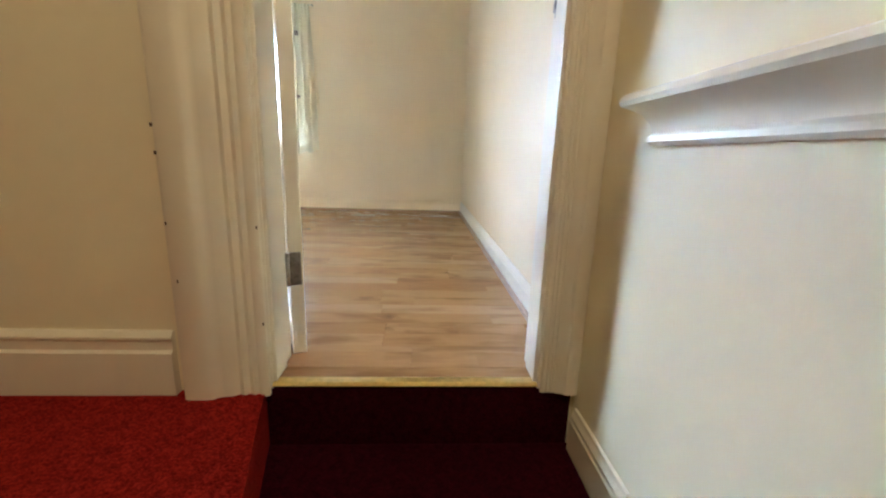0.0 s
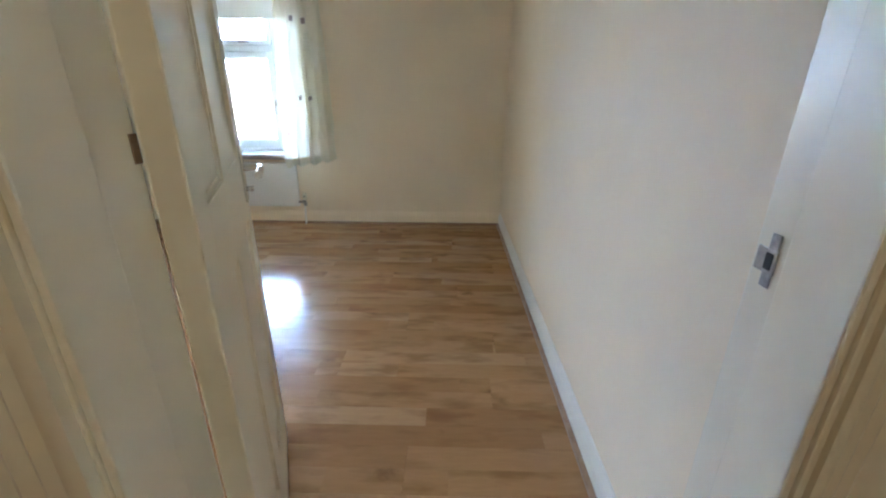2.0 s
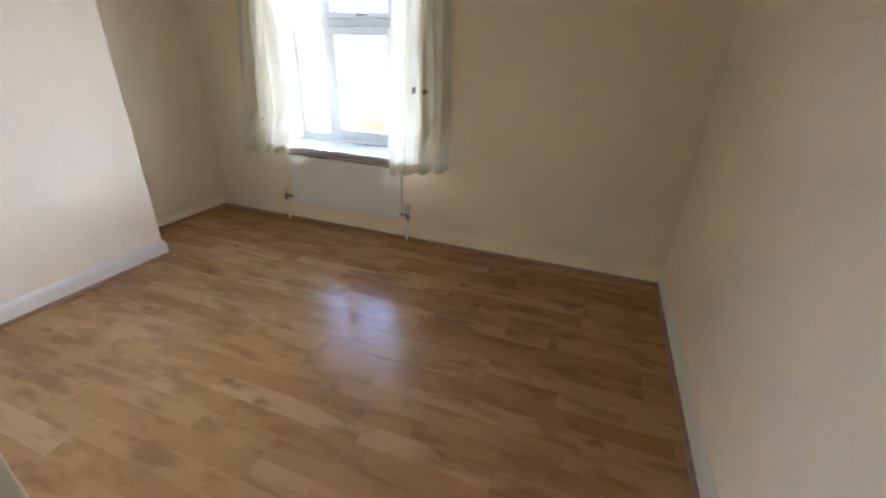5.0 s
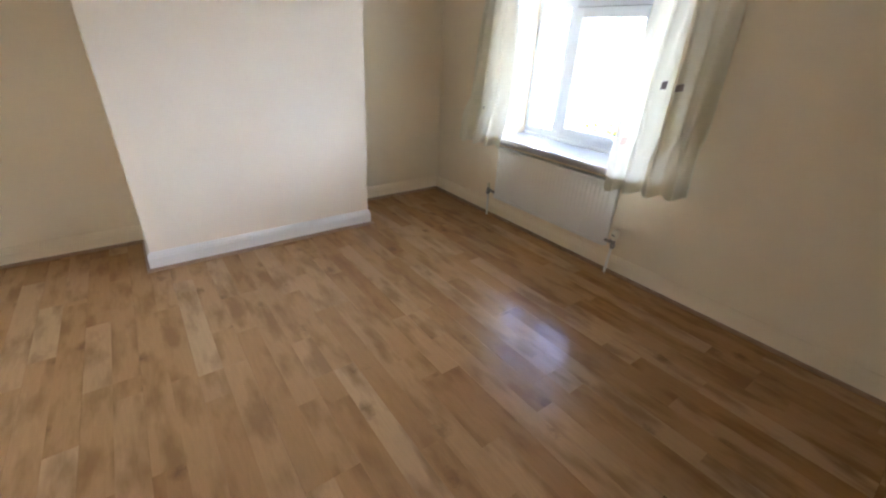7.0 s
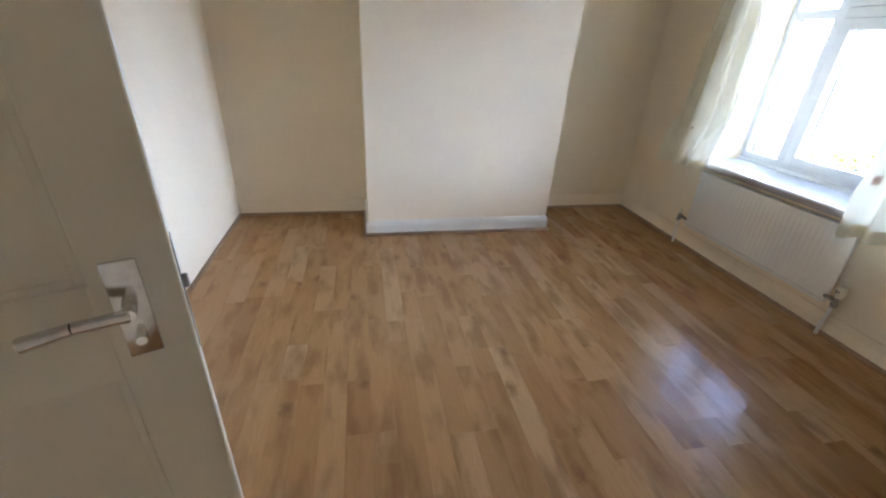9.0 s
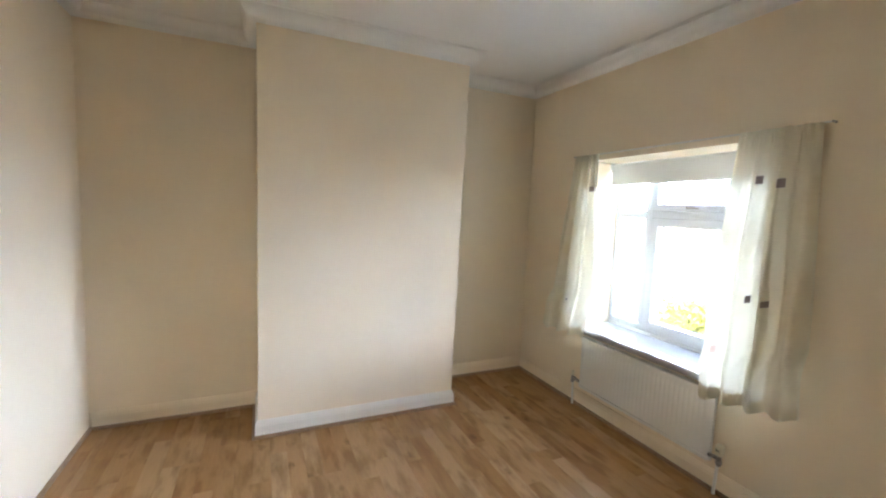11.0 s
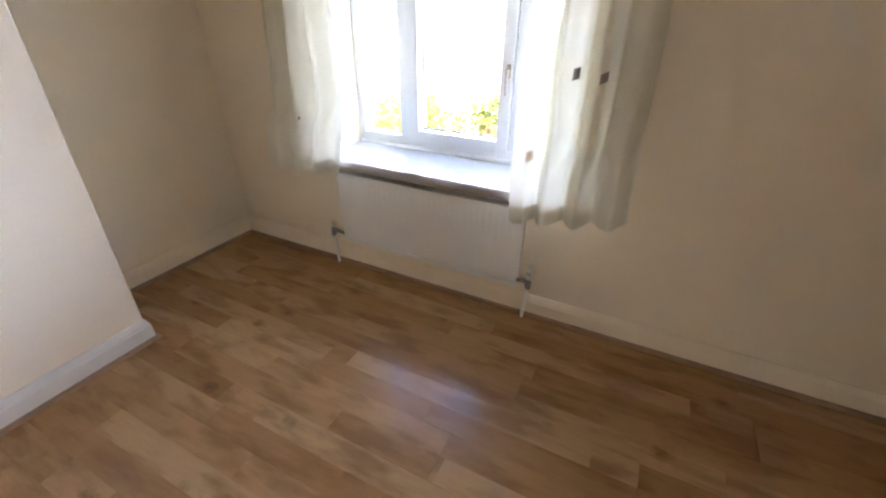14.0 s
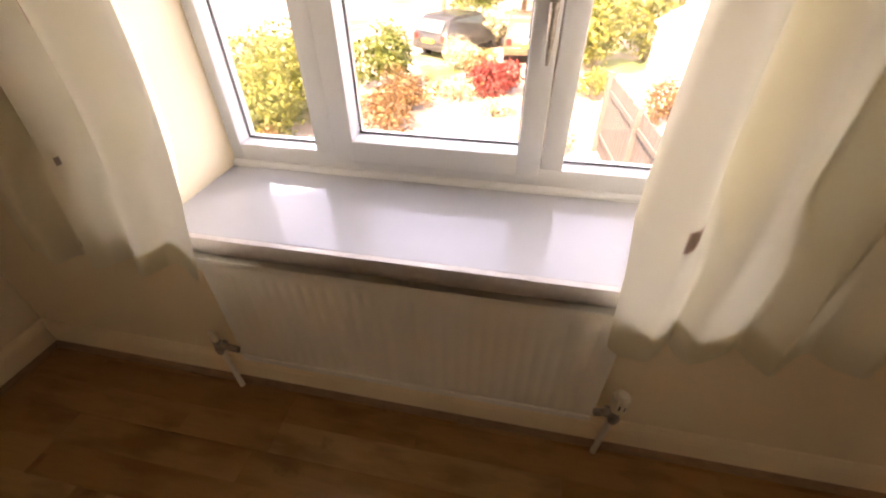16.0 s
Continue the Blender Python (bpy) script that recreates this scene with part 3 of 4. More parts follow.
main_sash = sash(ML[1] + 0.003, MR[0] - 0.003, WIN_B + 0.066, MZ[0] - 0.001, 0.060, FY0 - 0.012)
vent = sash(ML[1] + 0.003, MR[0] - 0.003, MZ[1] + 0.001, WIN_T - FTOP - 0.002, 0.045, FY0 - 0.012)
for x0, x1 in ((WIN_L + FT, ML[0]), (MR[1], WIN_R - FT)):
    pane(x0, x1, WIN_B + 0.085, MZ[0])
    pane(x0, x1, MZ[1], WIN_T - FTOP)
pane(ML[1] + 0.063, MR[0] - 0.063, WIN_B + 0.126, MZ[0] - 0.061)
pane(ML[1] + 0.048, MR[0] - 0.048, MZ[1] + 0.046, WIN_T - FTOP - 0.047)


def window_handle(parent, x, z, upright):
    y = FY0 - 0.012
    b = bm_new()
    if upright:
        box(b, x - 0.011, y - 0.012, z - 0.030, x + 0.011, y, z + 0.030, 0.004)
        tube(b, (x, y - 0.010, z), (x, y - 0.030, z), 0.008, 12)
        tube(b, (x, y - 0.032, z + 0.012), (x, y - 0.038, z - 0.055), 0.010, 12, 0.008)
        tube(b, (x, y - 0.038, z - 0.055), (x, y - 0.032, z - 0.105), 0.008, 12, 0.004)
    else:
        box(b, x - 0.030, y - 0.012, z - 0.010, x + 0.030, y, z + 0.010, 0.004)
        tube(b, (x, y - 0.010, z), (x, y - 0.028, z), 0.007, 12)
        tube(b, (x - 0.012, y - 0.030, z), (x + 0.075, y - 0.034, z - 0.006), 0.008, 12, 0.005)
    fpart("handle", b, M_STEEL, parent, "grey metal window handle", True)


window_handle(main_sash, MR[0] - 0.022, 1.092, True)
window_handle(vent, -1.975, MZ[1] + 0.026, False)
# quadrant trim between frame and sill
b = bm_new()
strip(b, [(0, 0), (0.016, 0), (0.014, 0.008), (0.008, 0.014), (0, 0.016)], [(lambda o, u, x=x: (x, FY0 - o, 0.6555 + u)) for x in (WIN_L + 0.001, WIN_R - 0.001)])
fpart("quadrant_trim", b, M_UPVC, window)

# sill board with a rounded nosing, its shade put into the grey
sill = thing("window_sill", "glossy white sill board, rounded front edge toned grey for shade", "window sill", (WIN_L, 4.89, 0.630), kind="structure")
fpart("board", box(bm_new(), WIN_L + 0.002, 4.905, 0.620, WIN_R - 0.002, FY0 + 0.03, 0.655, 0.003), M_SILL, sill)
b = bm_new()
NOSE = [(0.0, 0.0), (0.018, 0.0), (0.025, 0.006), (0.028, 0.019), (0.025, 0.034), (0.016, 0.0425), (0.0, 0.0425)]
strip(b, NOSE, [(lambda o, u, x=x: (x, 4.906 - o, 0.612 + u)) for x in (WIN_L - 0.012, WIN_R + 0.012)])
fpart("nosing", b, M_SILLFRONT, sill, "nosing with its shadow put into the grey", True)

# roller blind rolled nearly up in the recess
blind = thing("roller_blind", "pale grey roller blind rolled nearly to the top", "roller blind", (-1.99, 5.16, WIN_T))
b = tube(bm_new(), (WIN_L + 0.012, 5.175, WIN_T - 0.034), (WIN_R - 0.012, 5.175, WIN_T - 0.034), 0.026, 20)
fpart("roller", b, M_BLIND, blind, "", True)
fpart("fabric", box(bm_new(), WIN_L + 0.022, 5.150, 1.800, WIN_R - 0.022, 5.152, WIN_T - 0.030), M_BLIND, blind)
fpart("bottom_bar", box(bm_new(), WIN_L + 0.022, 5.145, 1.785, WIN_R - 0.022, 5.157, 1.802, 0.004), M_WHITE_PLASTIC, blind, "", True)
for x in (WIN_L + 0.003, WIN_R - 0.012):
    fpart("bracket", box(bm_new(), x, 5.145, WIN_T - 0.065, x + 0.009, 5.205, WIN_T - 0.001, 0.002), M_WHITE_PLASTIC, blind)

# curtain wire and curtains
wire = thing("curtain_wire", "thin white curtain wire on two hooks", "curtain rail", (-2.0, NORTH, 2.0))
fpart("wire", tube(bm_new(), (-2.79, 4.925, 2.005), (-1.12, 4.925, 2.005), 0.004, 8), M_WHITE_PLASTIC, wire, "", True)
for x in (-2.785, -1.125):
    fpart("hook", tube(bm_new(), (x, NORTH, 2.005), (x, 4.921, 2.005), 0.005, 8), M_STEEL, wire, "", True)


def curtain(top, bottom, z_top, hem_l, hem_r, folds, phase, bulge, squares, label, swell, y0=4.905):
    cur = thing("curtain", label, "curtain", ((top[0] + top[1]) / 2, y0, z_top), group="pair of curtains")

    def surf(u, v):
        e = v ** 0.8
        lft, rgt = top[0] + (bottom[0] - top[0]) * e, top[1] + (bottom[1] - top[1]) * e
        g = math.sin(math.pi * v ** 1.7)
        lft, rgt = lft + swell[0] * g, rgt + swell[1] * g
        uu = u + 0.018 * math.sin(9 * v + 5 * u + phase) * v
        a = 0.010 + 0.022 * min(1, v * 1.6) + 0.010 * v * v
        wave = math.sin(2 * math.pi * folds * uu + phase) + 0.35 * math.sin(2 * math.pi * folds * 1.7 * uu + 1.3 * phase + 2 * v)
        fine = 0.007 * max(0, 1 - v * 7) * math.sin(2 * math.pi * folds * 3.1 * u) + 0.004 * math.sin(23 * u + 6 * v + phase) * math.sin(7 * v + 11 * u)
        y = y0 - 0.028 * e - bulge * math.sin(math.pi * min(1, v)) * 0.5 - bulge * e + a * wave + fine
        k = min(1, max(0, (v - 0.70) / 0.18))
        y = min(y, 4.93 - 0.092 * k * k * (3 - 2 * k) + 0.35 * (y - 4.88) * k)
        hem = hem_l + (hem_r - hem_l) * u + 0.012 * math.sin(2 * math.pi * folds * u + phase + 0.8)
        z = z_top + (hem - z_top) * v
        return Vector((lft + (rgt - lft) * u + 0.008 * math.cos(2 * math.pi * folds * uu + phase) * v, y, z))

    nu, nv = 90, 60
    b = bm_new()
    grid = [[b.verts.new(surf(i / nu, j / nv)) for i in range(nu + 1)] for j in range(nv + 1)]
    for j in range(nv):
        for i in range(nu):
            b.faces.new((grid[j][i], grid[j][i + 1], grid[j + 1][i + 1], grid[j + 1][i]))
    cl = fpart("cloth", b, M_CLOTH, cur, "", True)
    # heading tape and hem: doubled bands of cloth
    for name, v0, v1 in (("heading", 0.0, 0.035), ("hem", 0.955, 1.0)):
        b = bm_new()
        rows = [[b.verts.new(surf(i / nu, v0 + (v1 - v0) * j / 3) + Vector((0, -0.0022, 0))) for i in range(nu + 1)] for j in range(4)]
        for j in range(3):
            for i in range(nu):
                b.faces.new((rows[j][i], rows[j][i + 1], rows[j + 1][i + 1], rows[j + 1][i]))
        fpart(name, b, M_CLOTH, cl, "", True)
    for sx, sz, size, mat in squares:
        v = (z_top - sz) / (z_top - (hem_l + hem_r) / 2)
        e = v ** 0.8
        g = math.sin(math.pi * v ** 1.7)
        lft, rgt = top[0] + (bottom[0] - top[0]) * e + swell[0] * g, top[1] + (bottom[1] - top[1]) * e + swell[1] * g
        u = (sx - lft) / (rgt - lft)
        du, dv = 0.58 * size / (rgt - lft) / 2, size / (z_top - hem_l) / 2 * 1.1
        b = bm_new()
        k = 6
        rows = [[b.verts.new(surf(u + du * (2 * i / k - 1), v + dv * (2 * j / k - 1)) + Vector((0, -0.0025, 0))) for i in range(k + 1)] for j in range(k + 1)]
        for j in range(k):
            for i in range(k):
                b.faces.new((rows[j][i], rows[j][i + 1], rows[j + 1][i + 1], rows[j + 1][i]))
        fpart("woven_square", b, mat, cl)
    return cur


curtain((-2.748, -2.502), (-2.955, -2.442), 2.005, 0.570, 0.605, 3.6, 0.6, 0.012,
        [(-2.535, 1.737, 0.036, M_PATCH), (-2.707, 1.441, 0.036, M_PATCH), (-2.540, 1.130, 0.036, M_PATCH_PINK), (-2.674, 0.863, 0.016, M_PATCH)],
        "cream cotton curtain with small brown squares, drawn back", (0.0, 0.075))
curtain((-1.512, -1.155), (-1.540, -1.080), 2.005, 0.550, 0.620, 3.9, 2.2, 0.022,
        [(-1.373, 1.753, 0.038, M_PATCH), (-1.274, 1.730, 0.042, M_PATCH), (-1.362, 1.140, 0.036, M_PATCH), (-1.262, 1.132, 0.030, M_PATCH), (-1.485, 0.858, 0.036, M_PATCH_PINK)],
        "cream cotton curtain with small brown squares, hanging past the sill", (-0.025, 0.0))

# ---- radiator ----
RX0, RX1, RZ0, RZ1, RY0, RY1 = -2.535, -1.487, 0.172, 0.576, 4.900, 4.928
rad = thing("radiator", "white enamelled panel radiator under the window sill", "radiator", (-2.0, 4.90, 0.0))
b = bm_new()
n_ribs = 31
pitch = (RX1 - RX0 - 0.05) / n_ribs
xs, ys = [RX0, RX0 + 0.010], [RY0 + 0.010, RY0 + 0.004]
for i in range(n_ribs):
    x = RX0 + 0.025 + i * pitch
    for f, d in ((0.10, 0.0018), (0.25, 0.0), (0.75, 0.0), (0.90, 0.0018)):
        xs.append(x + f * pitch)
        ys.append(RY0 + d)
xs += [RX1 - 0.010, RX1]
ys += [RY0 + 0.004, RY0 + 0.010]
levels = [(RZ0, 0.012), (RZ0 + 0.006, 0.004), (RZ0 + 0.030, 0.002), (RZ0 + 0.045, 0.0), (RZ1 - 0.050, 0.0), (RZ1 - 0.036, 0.002), (RZ1 - 0.006, 0.004), (RZ1, 0.012)]
loops = []
for k, (z, back) in enumerate(levels):
    ribbed = 3 <= k <= 4
    loops.append([b.verts.new((x, (y if ribbed else RY0 + 0.0) + back, z)) for x, y in zip(xs, ys)])
for a, c in zip(loops, loops[1:]):
    for i in range(len(xs) - 1):
        b.faces.new((a[i], a[i + 1], c[i + 1], c[i]))
rear = [[b.verts.new((x, RY1, z)) for x in (RX0, RX1)] for z in (RZ0, RZ1)]
b.faces.new((rear[0][0], rear[0][1], rear[1][1], rear[1][0]))
b.faces.new(loops[0] + [rear[0][1], rear[0][0]])
b.faces.new(loops[-1] + [rear[1][1], rear[1][0]])
b.faces.new([l[0] for l in loops] + [rear[1][0], rear[0][0]])
b.faces.new([l[-1] for l in loops] + [rear[1][1], rear[0][1]])
fpart("panel", b, M_RAD, rad, "", True)
fpart("top_rim", box(bm_new(), RX0 - 0.004, RY0 - 0.004, RZ1 - 0.012, RX1 + 0.004, RY1 + 0.021, RZ1 + 0.006, 0.005), M_RAD, rad, "", True)
fpart("bottom_channel", box(bm_new(), RX0 + 0.006, RY0 - 0.003, RZ0 - 0.003, RX1 - 0.006, RY0 + 0.014, RZ0 + 0.018, 0.005), M_RAD, rad, "", True)
b = bm_new()
for k in range(40):
    x = RX0 + 0.03 + k * (RX1 - RX0 - 0.06) / 39
    box(b, x, RY1 - 0.001, RZ0 + 0.04, x + 0.0015, RY1 + 0.022, RZ1 - 0.03)
fpart("fins", b, M_RAD, rad)
for x in (RX0 + 0.15, RX1 - 0.15):
    fpart("bracket", box(bm_new(), x - 0.015, RY1, RZ0 + 0.05, x + 0.015, NORTH, RZ1 - 0.06), M_RAD, rad)
PIPE_Y = 4.908
for px, rx, trv in ((-2.609, RX0, False), (-1.435, RX1, True)):
    s = 1 if px > rx else -1
    fpart("pipe", tube(bm_new(), (px - s * 0.012, PIPE_Y, 0.0), (px - s * 0.004, PIPE_Y, 0.185), 0.0085, 12), M_RAD, rad, "white painted copper pipe", True)
    b = tube(bm_new(), (px, PIPE_Y, 0.175), (px, PIPE_Y, 0.235), 0.012, 12)
    tube(b, (px, PIPE_Y, 0.185), (px, PIPE_Y, 0.200), 0.016, 6)
    tube(b, (px, PIPE_Y, 0.215), (rx - s * 0.004, PIPE_Y - 0.008, 0.215), 0.010, 12)
    tube(b, (px - s * 0.014, PIPE_Y, 0.215), (px - s * 0.026, PIPE_Y, 0.215), 0.015, 6)
    valve = fpart("valve", b, M_STEEL, rad, "chromed brass valve", True)
    if trv:
        b = tube(bm_new(), (px, PIPE_Y, 0.232), (px, PIPE_Y, 0.244), 0.017, 16)
        tube(b, (px, PIPE_Y, 0.243), (px, PIPE_Y, 0.292), 0.021, 18, 0.019)
        tube(b, (px, PIPE_Y, 0.292), (px, PIPE_Y, 0.300), 0.019, 18, 0.012)
        for k in range(9):
            a = 2 * math.pi * k / 9
            box(b, px + 0.0205 * math.cos(a) - 0.0025, PIPE_Y + 0.0205 * math.sin(a) - 0.0025, 0.250, px + 0.0205 * math.cos(a) + 0.0025, PIPE_Y + 0.0205 * math.sin(a) + 0.0025, 0.288)
        fpart("thermostat_head", b, M_CREAM_PLASTIC, valve, "cream plastic thermostat head", True)
        for a in (-0.006, 0.006):
            fpart("scale_mark", box(bm_new(), px + a - 0.0015, PIPE_Y - 0.0235, 0.262, px + a + 0.0015, PIPE_Y - 0.0205, 0.276), M_DARK, valve)
    else:
        fpart("cap", tube(bm_new(), (px, PIPE_Y, 0.232), (px, PIPE_Y, 0.270), 0.012, 14, 0.010), M_CREAM_PLASTIC, valve, "", True)

# ---- unseen ceiling lamp assumed over the landing ----
landing_light = thing("unseen_ceiling_light", "assumed round ceiling lamp over the landing stairs, out of view", "ceiling lamp", (-0.05, 0.15, CEIL))
fpart("base", tube(bm_new(), (-0.05, 0.15, CEIL - 0.045), (-0.05, 0.15, CEIL + 0.004), 0.13, 32, 0.14), M_WHITE_PLASTIC, landing_light, "", True)
fpart("rim", tube(bm_new(), (-0.05, 0.15, CEIL - 0.105), (-0.05, 0.15, CEIL - 0.045), 0.155, 32, 0.13), M_WHITE_PLASTIC, landing_light, "", True)

# ---- double socket on the south wall ----
SX, SZ = -1.045, 0.221
socket = thing("double_socket", "white plastic double wall socket above the skirting", "socket", (SX, SOUTH, SZ))
face = fpart("faceplate", box(bm_new(), SX - 0.073, SOUTH, SZ - 0.043, SX + 0.073, SOUTH + 0.011, SZ + 0.043, 0.004), M_WHITE_PLASTIC, socket, "", True)
for k in (-1, 1):
    cx = SX + k * 0.042
    for dx, dz, w, h in ((0, 0.003, 0.004, 0.008), (-0.011, -0.019, 0.0065, 0.004), (0.011, -0.019, 0.0065, 0.004)):
        fpart("pin_hole", box(bm_new(), cx + dx - w / 2, SOUTH + 0.0105, SZ + dz - h / 2, cx + dx + w / 2, SOUTH + 0.0114, SZ + dz + h / 2), M_DARK, face)
    fpart("rocker", box(bm_new(), SX + k * 0.014 - 0.006, SOUTH + 0.010, SZ + 0.008, SX + k * 0.014 + 0.006, SOUTH + 0.0145, SZ + 0.030, 0.002), M_WHITE_PLASTIC, face, "", True)
    fpart("screw", tube(bm_new(), (SX + k * 0.060, SOUTH + 0.010, SZ), (SX + k * 0.060, SOUTH + 0.0116, SZ), 0.0032, 10), M_STEEL, face)

# ---- light pull cord by the south wall ----
pull = thing("pull_cord", "thin grey light pull cord with a small bell-shaped end", "pull cord", (-1.86, SOUTH + 0.03, CEIL))
fpart("cord", tube(bm_new(), (-1.875, SOUTH + 0.045, CEIL - 0.02), (-1.845, SOUTH + 0.030, 1.10), 0.0016, 6), M_CORD, pull)
fpart("bell", tube(bm_new(), (-1.845, SOUTH + 0.030, 1.066), (-1.845, SOUTH + 0.030, 1.102), 0.0085, 14, 0.003), M_CORD, pull, "", True)
fpart("switch_body", tube(bm_new(), (-1.875, SOUTH + 0.045, CEIL - 0.030), (-1.875, SOUTH + 0.045, CEIL + 0.004), 0.030, 24, 0.034), M_WHITE_PLASTIC, pull, "", True)

# ---- outside ----
GROUND = -2.80


def ground_material():
    m, n, l, b = material("garden_ground")
    big = noise_node(n, l, 0.30, 4)
    fine = noise_node(n, l, 16, 6, 0.7)
    col = ramp(n, l, fine.outputs["Fac"], [(0.3, (0.17, 0.145, 0.115)), (0.7, (0.31, 0.275, 0.225))])
    col = mixed(n, l, ramp(n, l, big.outputs["Fac"], [(0.52, (0, 0, 0)), (0.60, (1, 1, 1))]), col, ramp(n, l, fine.outputs["Fac"], [(0.3, (0.05, 0.09, 0.025)), (0.7, (0.12, 0.17, 0.05))]))
    l.new(col, b.inputs["Base Color"])
    b.inputs["Roughness"].default_value = 0.95
    bump(n, l, b, fine.outputs["Fac"], 0.6, 0.03)
    return m


M_GROUND = ground_material()
bm = bm_new()
bmesh.ops.create_grid(bm, x_segments=40, y_segments=40, size=600, matrix=Matrix.Translation((0, 300, GROUND)))
structure("ground", bm, M_GROUND, "sunlit gravel and patchy grass garden ground", "ground")


def leafy(name, a, c, rough=0.6):
    m, n, l, b = material(name)
    geo = n.new("ShaderNodeNewGeometry")
    col = ramp(n, l, geo.outputs["Random Per Island"], [(0.0, a), (1.0, c)])
    l.new(col, b.inputs["Base Color"])
    b.inputs["Roughness"].default_value = rough
    tr = n.new("ShaderNodeBsdfTranslucent")
    l.new(col, tr.inputs["Color"])
    mx = n.new("ShaderNodeMixShader")
    mx.inputs[0].default_value = 0.3
    l.new(b.outputs[0], mx.inputs[1])
    l.new(tr.outputs[0], mx.inputs[2])
    l.new(mx.outputs[0], n["Material Output"].inputs["Surface"])
    return m


M_GREEN = leafy("green_leaves", (0.03, 0.06, 0.008), (0.09, 0.12, 0.018))
M_LIME = leafy("yellow_green_leaves", (0.05, 0.08, 0.008), (0.13, 0.14, 0.02))
M_BROWN = leafy("dry_brown_leaves", (0.07, 0.035, 0.012), (0.17, 0.10, 0.035))
M_RED = leafy("red_leaves", (0.10, 0.012, 0.010), (0.20, 0.035, 0.028))
M_PALE = leafy("pale_grey_leaves", (0.16, 0.18, 0.10), (0.36, 0.36, 0.26))
M_BARK = plain("bark", (0.13, 0.09, 0.06), 0.9, 0.0, 0.5)
M_FENCE = plain("weathered_fence_wood", (0.075, 0.066, 0.060), 0.85, 0.0, 0.35)
M_CARBROWN = plain("brown_car_paint", (0.10, 0.075, 0.05), 0.25, 0.3, 0.05)
M_CARDARK = plain("dark_car_paint", (0.03, 0.035, 0.035), 0.2, 0.3, 0.05)
M_RUBBER = plain("tyre_rubber", (0.02, 0.02, 0.02), 0.8)
M_CARGLASS = plain("tinted_car_glass", (0.05, 0.08, 0.09), 0.06)
M_LAMPRED = plain("red_lamp_plastic", (0.35, 0.02, 0.02), 0.2)
M_PLATE = plain("yellow_plate", (0.70, 0.52, 0.06), 0.4)
M_SHED = painted("white_shed_boards", (0.50, 0.51, 0.50), 0.6, 0.05, 30, 0.3, 0.003)
M_ROOFFELT = painted("grey_shed_roof", (0.45, 0.46, 0.47), 0.7, 0.08, 60, 0.4, 0.003)

leaf_rng = np.random.default_rng(11)


def leaf_mesh(name, blobs, count, size, mat):
    """Many small folded leaves spread through the outer half of several lumps."""
    verts, faces = [], []
    weights = np.array([b[3] * b[4] for b in blobs])
    for k in range(count):
        x, y, z, rx, rz = blobs[leaf_rng.choice(len(blobs), p=weights / weights.sum())]
        d = leaf_rng.normal(size=3)
        d /= np.linalg.norm(d)
        r = leaf_rng.uniform(0.55, 1.0) ** 0.5 * leaf_rng.uniform(0.86, 1.12)
        c = np.array([x + d[0] * rx * r, y + d[1] * rx * r, max(GROUND + 0.03, z + d[2] * rz * r)])
        u = leaf_rng.normal(size=3)
        u /= np.linalg.norm(u)
        w = np.cross(u, d + 0.3 * leaf_rng.normal(size=3))
        w /= np.linalg.norm(w) + 1e-9
        s = size * leaf_rng.uniform(0.6, 1.4)
        fold = np.cross(u, w) * s * 0.15
        i = len(verts)
        verts += [c - u * s, c + w * s * 0.5 + fold, c + u * s, c - w * s * 0.5 + fold]
        faces += [(i, i + 1, i + 2), (i, i + 2, i + 3)]
    me = bpy.data.meshes.new(name)
    me.from_pydata([tuple(v) for v in verts], [], faces)
    me.materials.append(mat)
    return me


def shrub(name, x, y, r, h, mat, label, category="shrub", count=1500, size=0.07, group=""):
    root = thing(name, label, category, (x, y, GROUND), group)
    b = bm_new()
    for k in range(6):
        a = 2.1 * k
        tube(b, (x, y, GROUND), (x + r * 0.5 * math.cos(a), y + r * 0.5 * math.sin(a), GROUND + h * 0.6), 0.03, 6, 0.012)
    fpart("stems", b, M_BARK, root)
    blobs = []
    for k in range(7):
        a, q = leaf_rng.uniform(0, 6.28), leaf_rng.uniform(0.1, 0.65) * r
        blobs.append((x + q * math.cos(a), y + q * math.sin(a), GROUND + h * leaf_rng.uniform(0.35, 0.68), r * leaf_rng.uniform(0.4, 0.6), h * leaf_rng.uniform(0.28, 0.38)))
    crown = new("foliage", leaf_mesh("foliage", blobs, count, size, mat))
    crown.parent = root
    crown.matrix_parent_inverse = Matrix.Translation((-x, -y, -GROUND))
    return root


def tree(x, y, h, r, mat, label, count=3600):
    root = thing("tree", label, "tree", (x, y, GROUND), "garden trees")
    b = tube(bm_new(), (x, y, GROUND - 0.05), (x + 0.1, y, GROUND + h * 0.45), 0.16, 10, 0.10)
    blobs = []
    for k in range(9):
        a = 2.4 * k
        q = r * leaf_rng.uniform(0.25, 0.75)
        tip = (x + q * math.cos(a), y + q * math.sin(a), GROUND + h * leaf_rng.uniform(0.42, 0.88))
        tube(b, (x + 0.08, y, GROUND + h * leaf_rng.uniform(0.28, 0.44)), tip, 0.06, 6, 0.015)
        blobs.append((*tip, r * leaf_rng.uniform(0.34, 0.5), h * leaf_rng.uniform(0.12, 0.18)))
    fpart("trunk", b, M_BARK, root, "", True)
    crown = new("crown", leaf_mesh("crown", blobs, count, 0.12, mat))
    crown.parent = root
    crown.matrix_parent_inverse = Matrix.Translation((-x, -y, -GROUND))
    return root


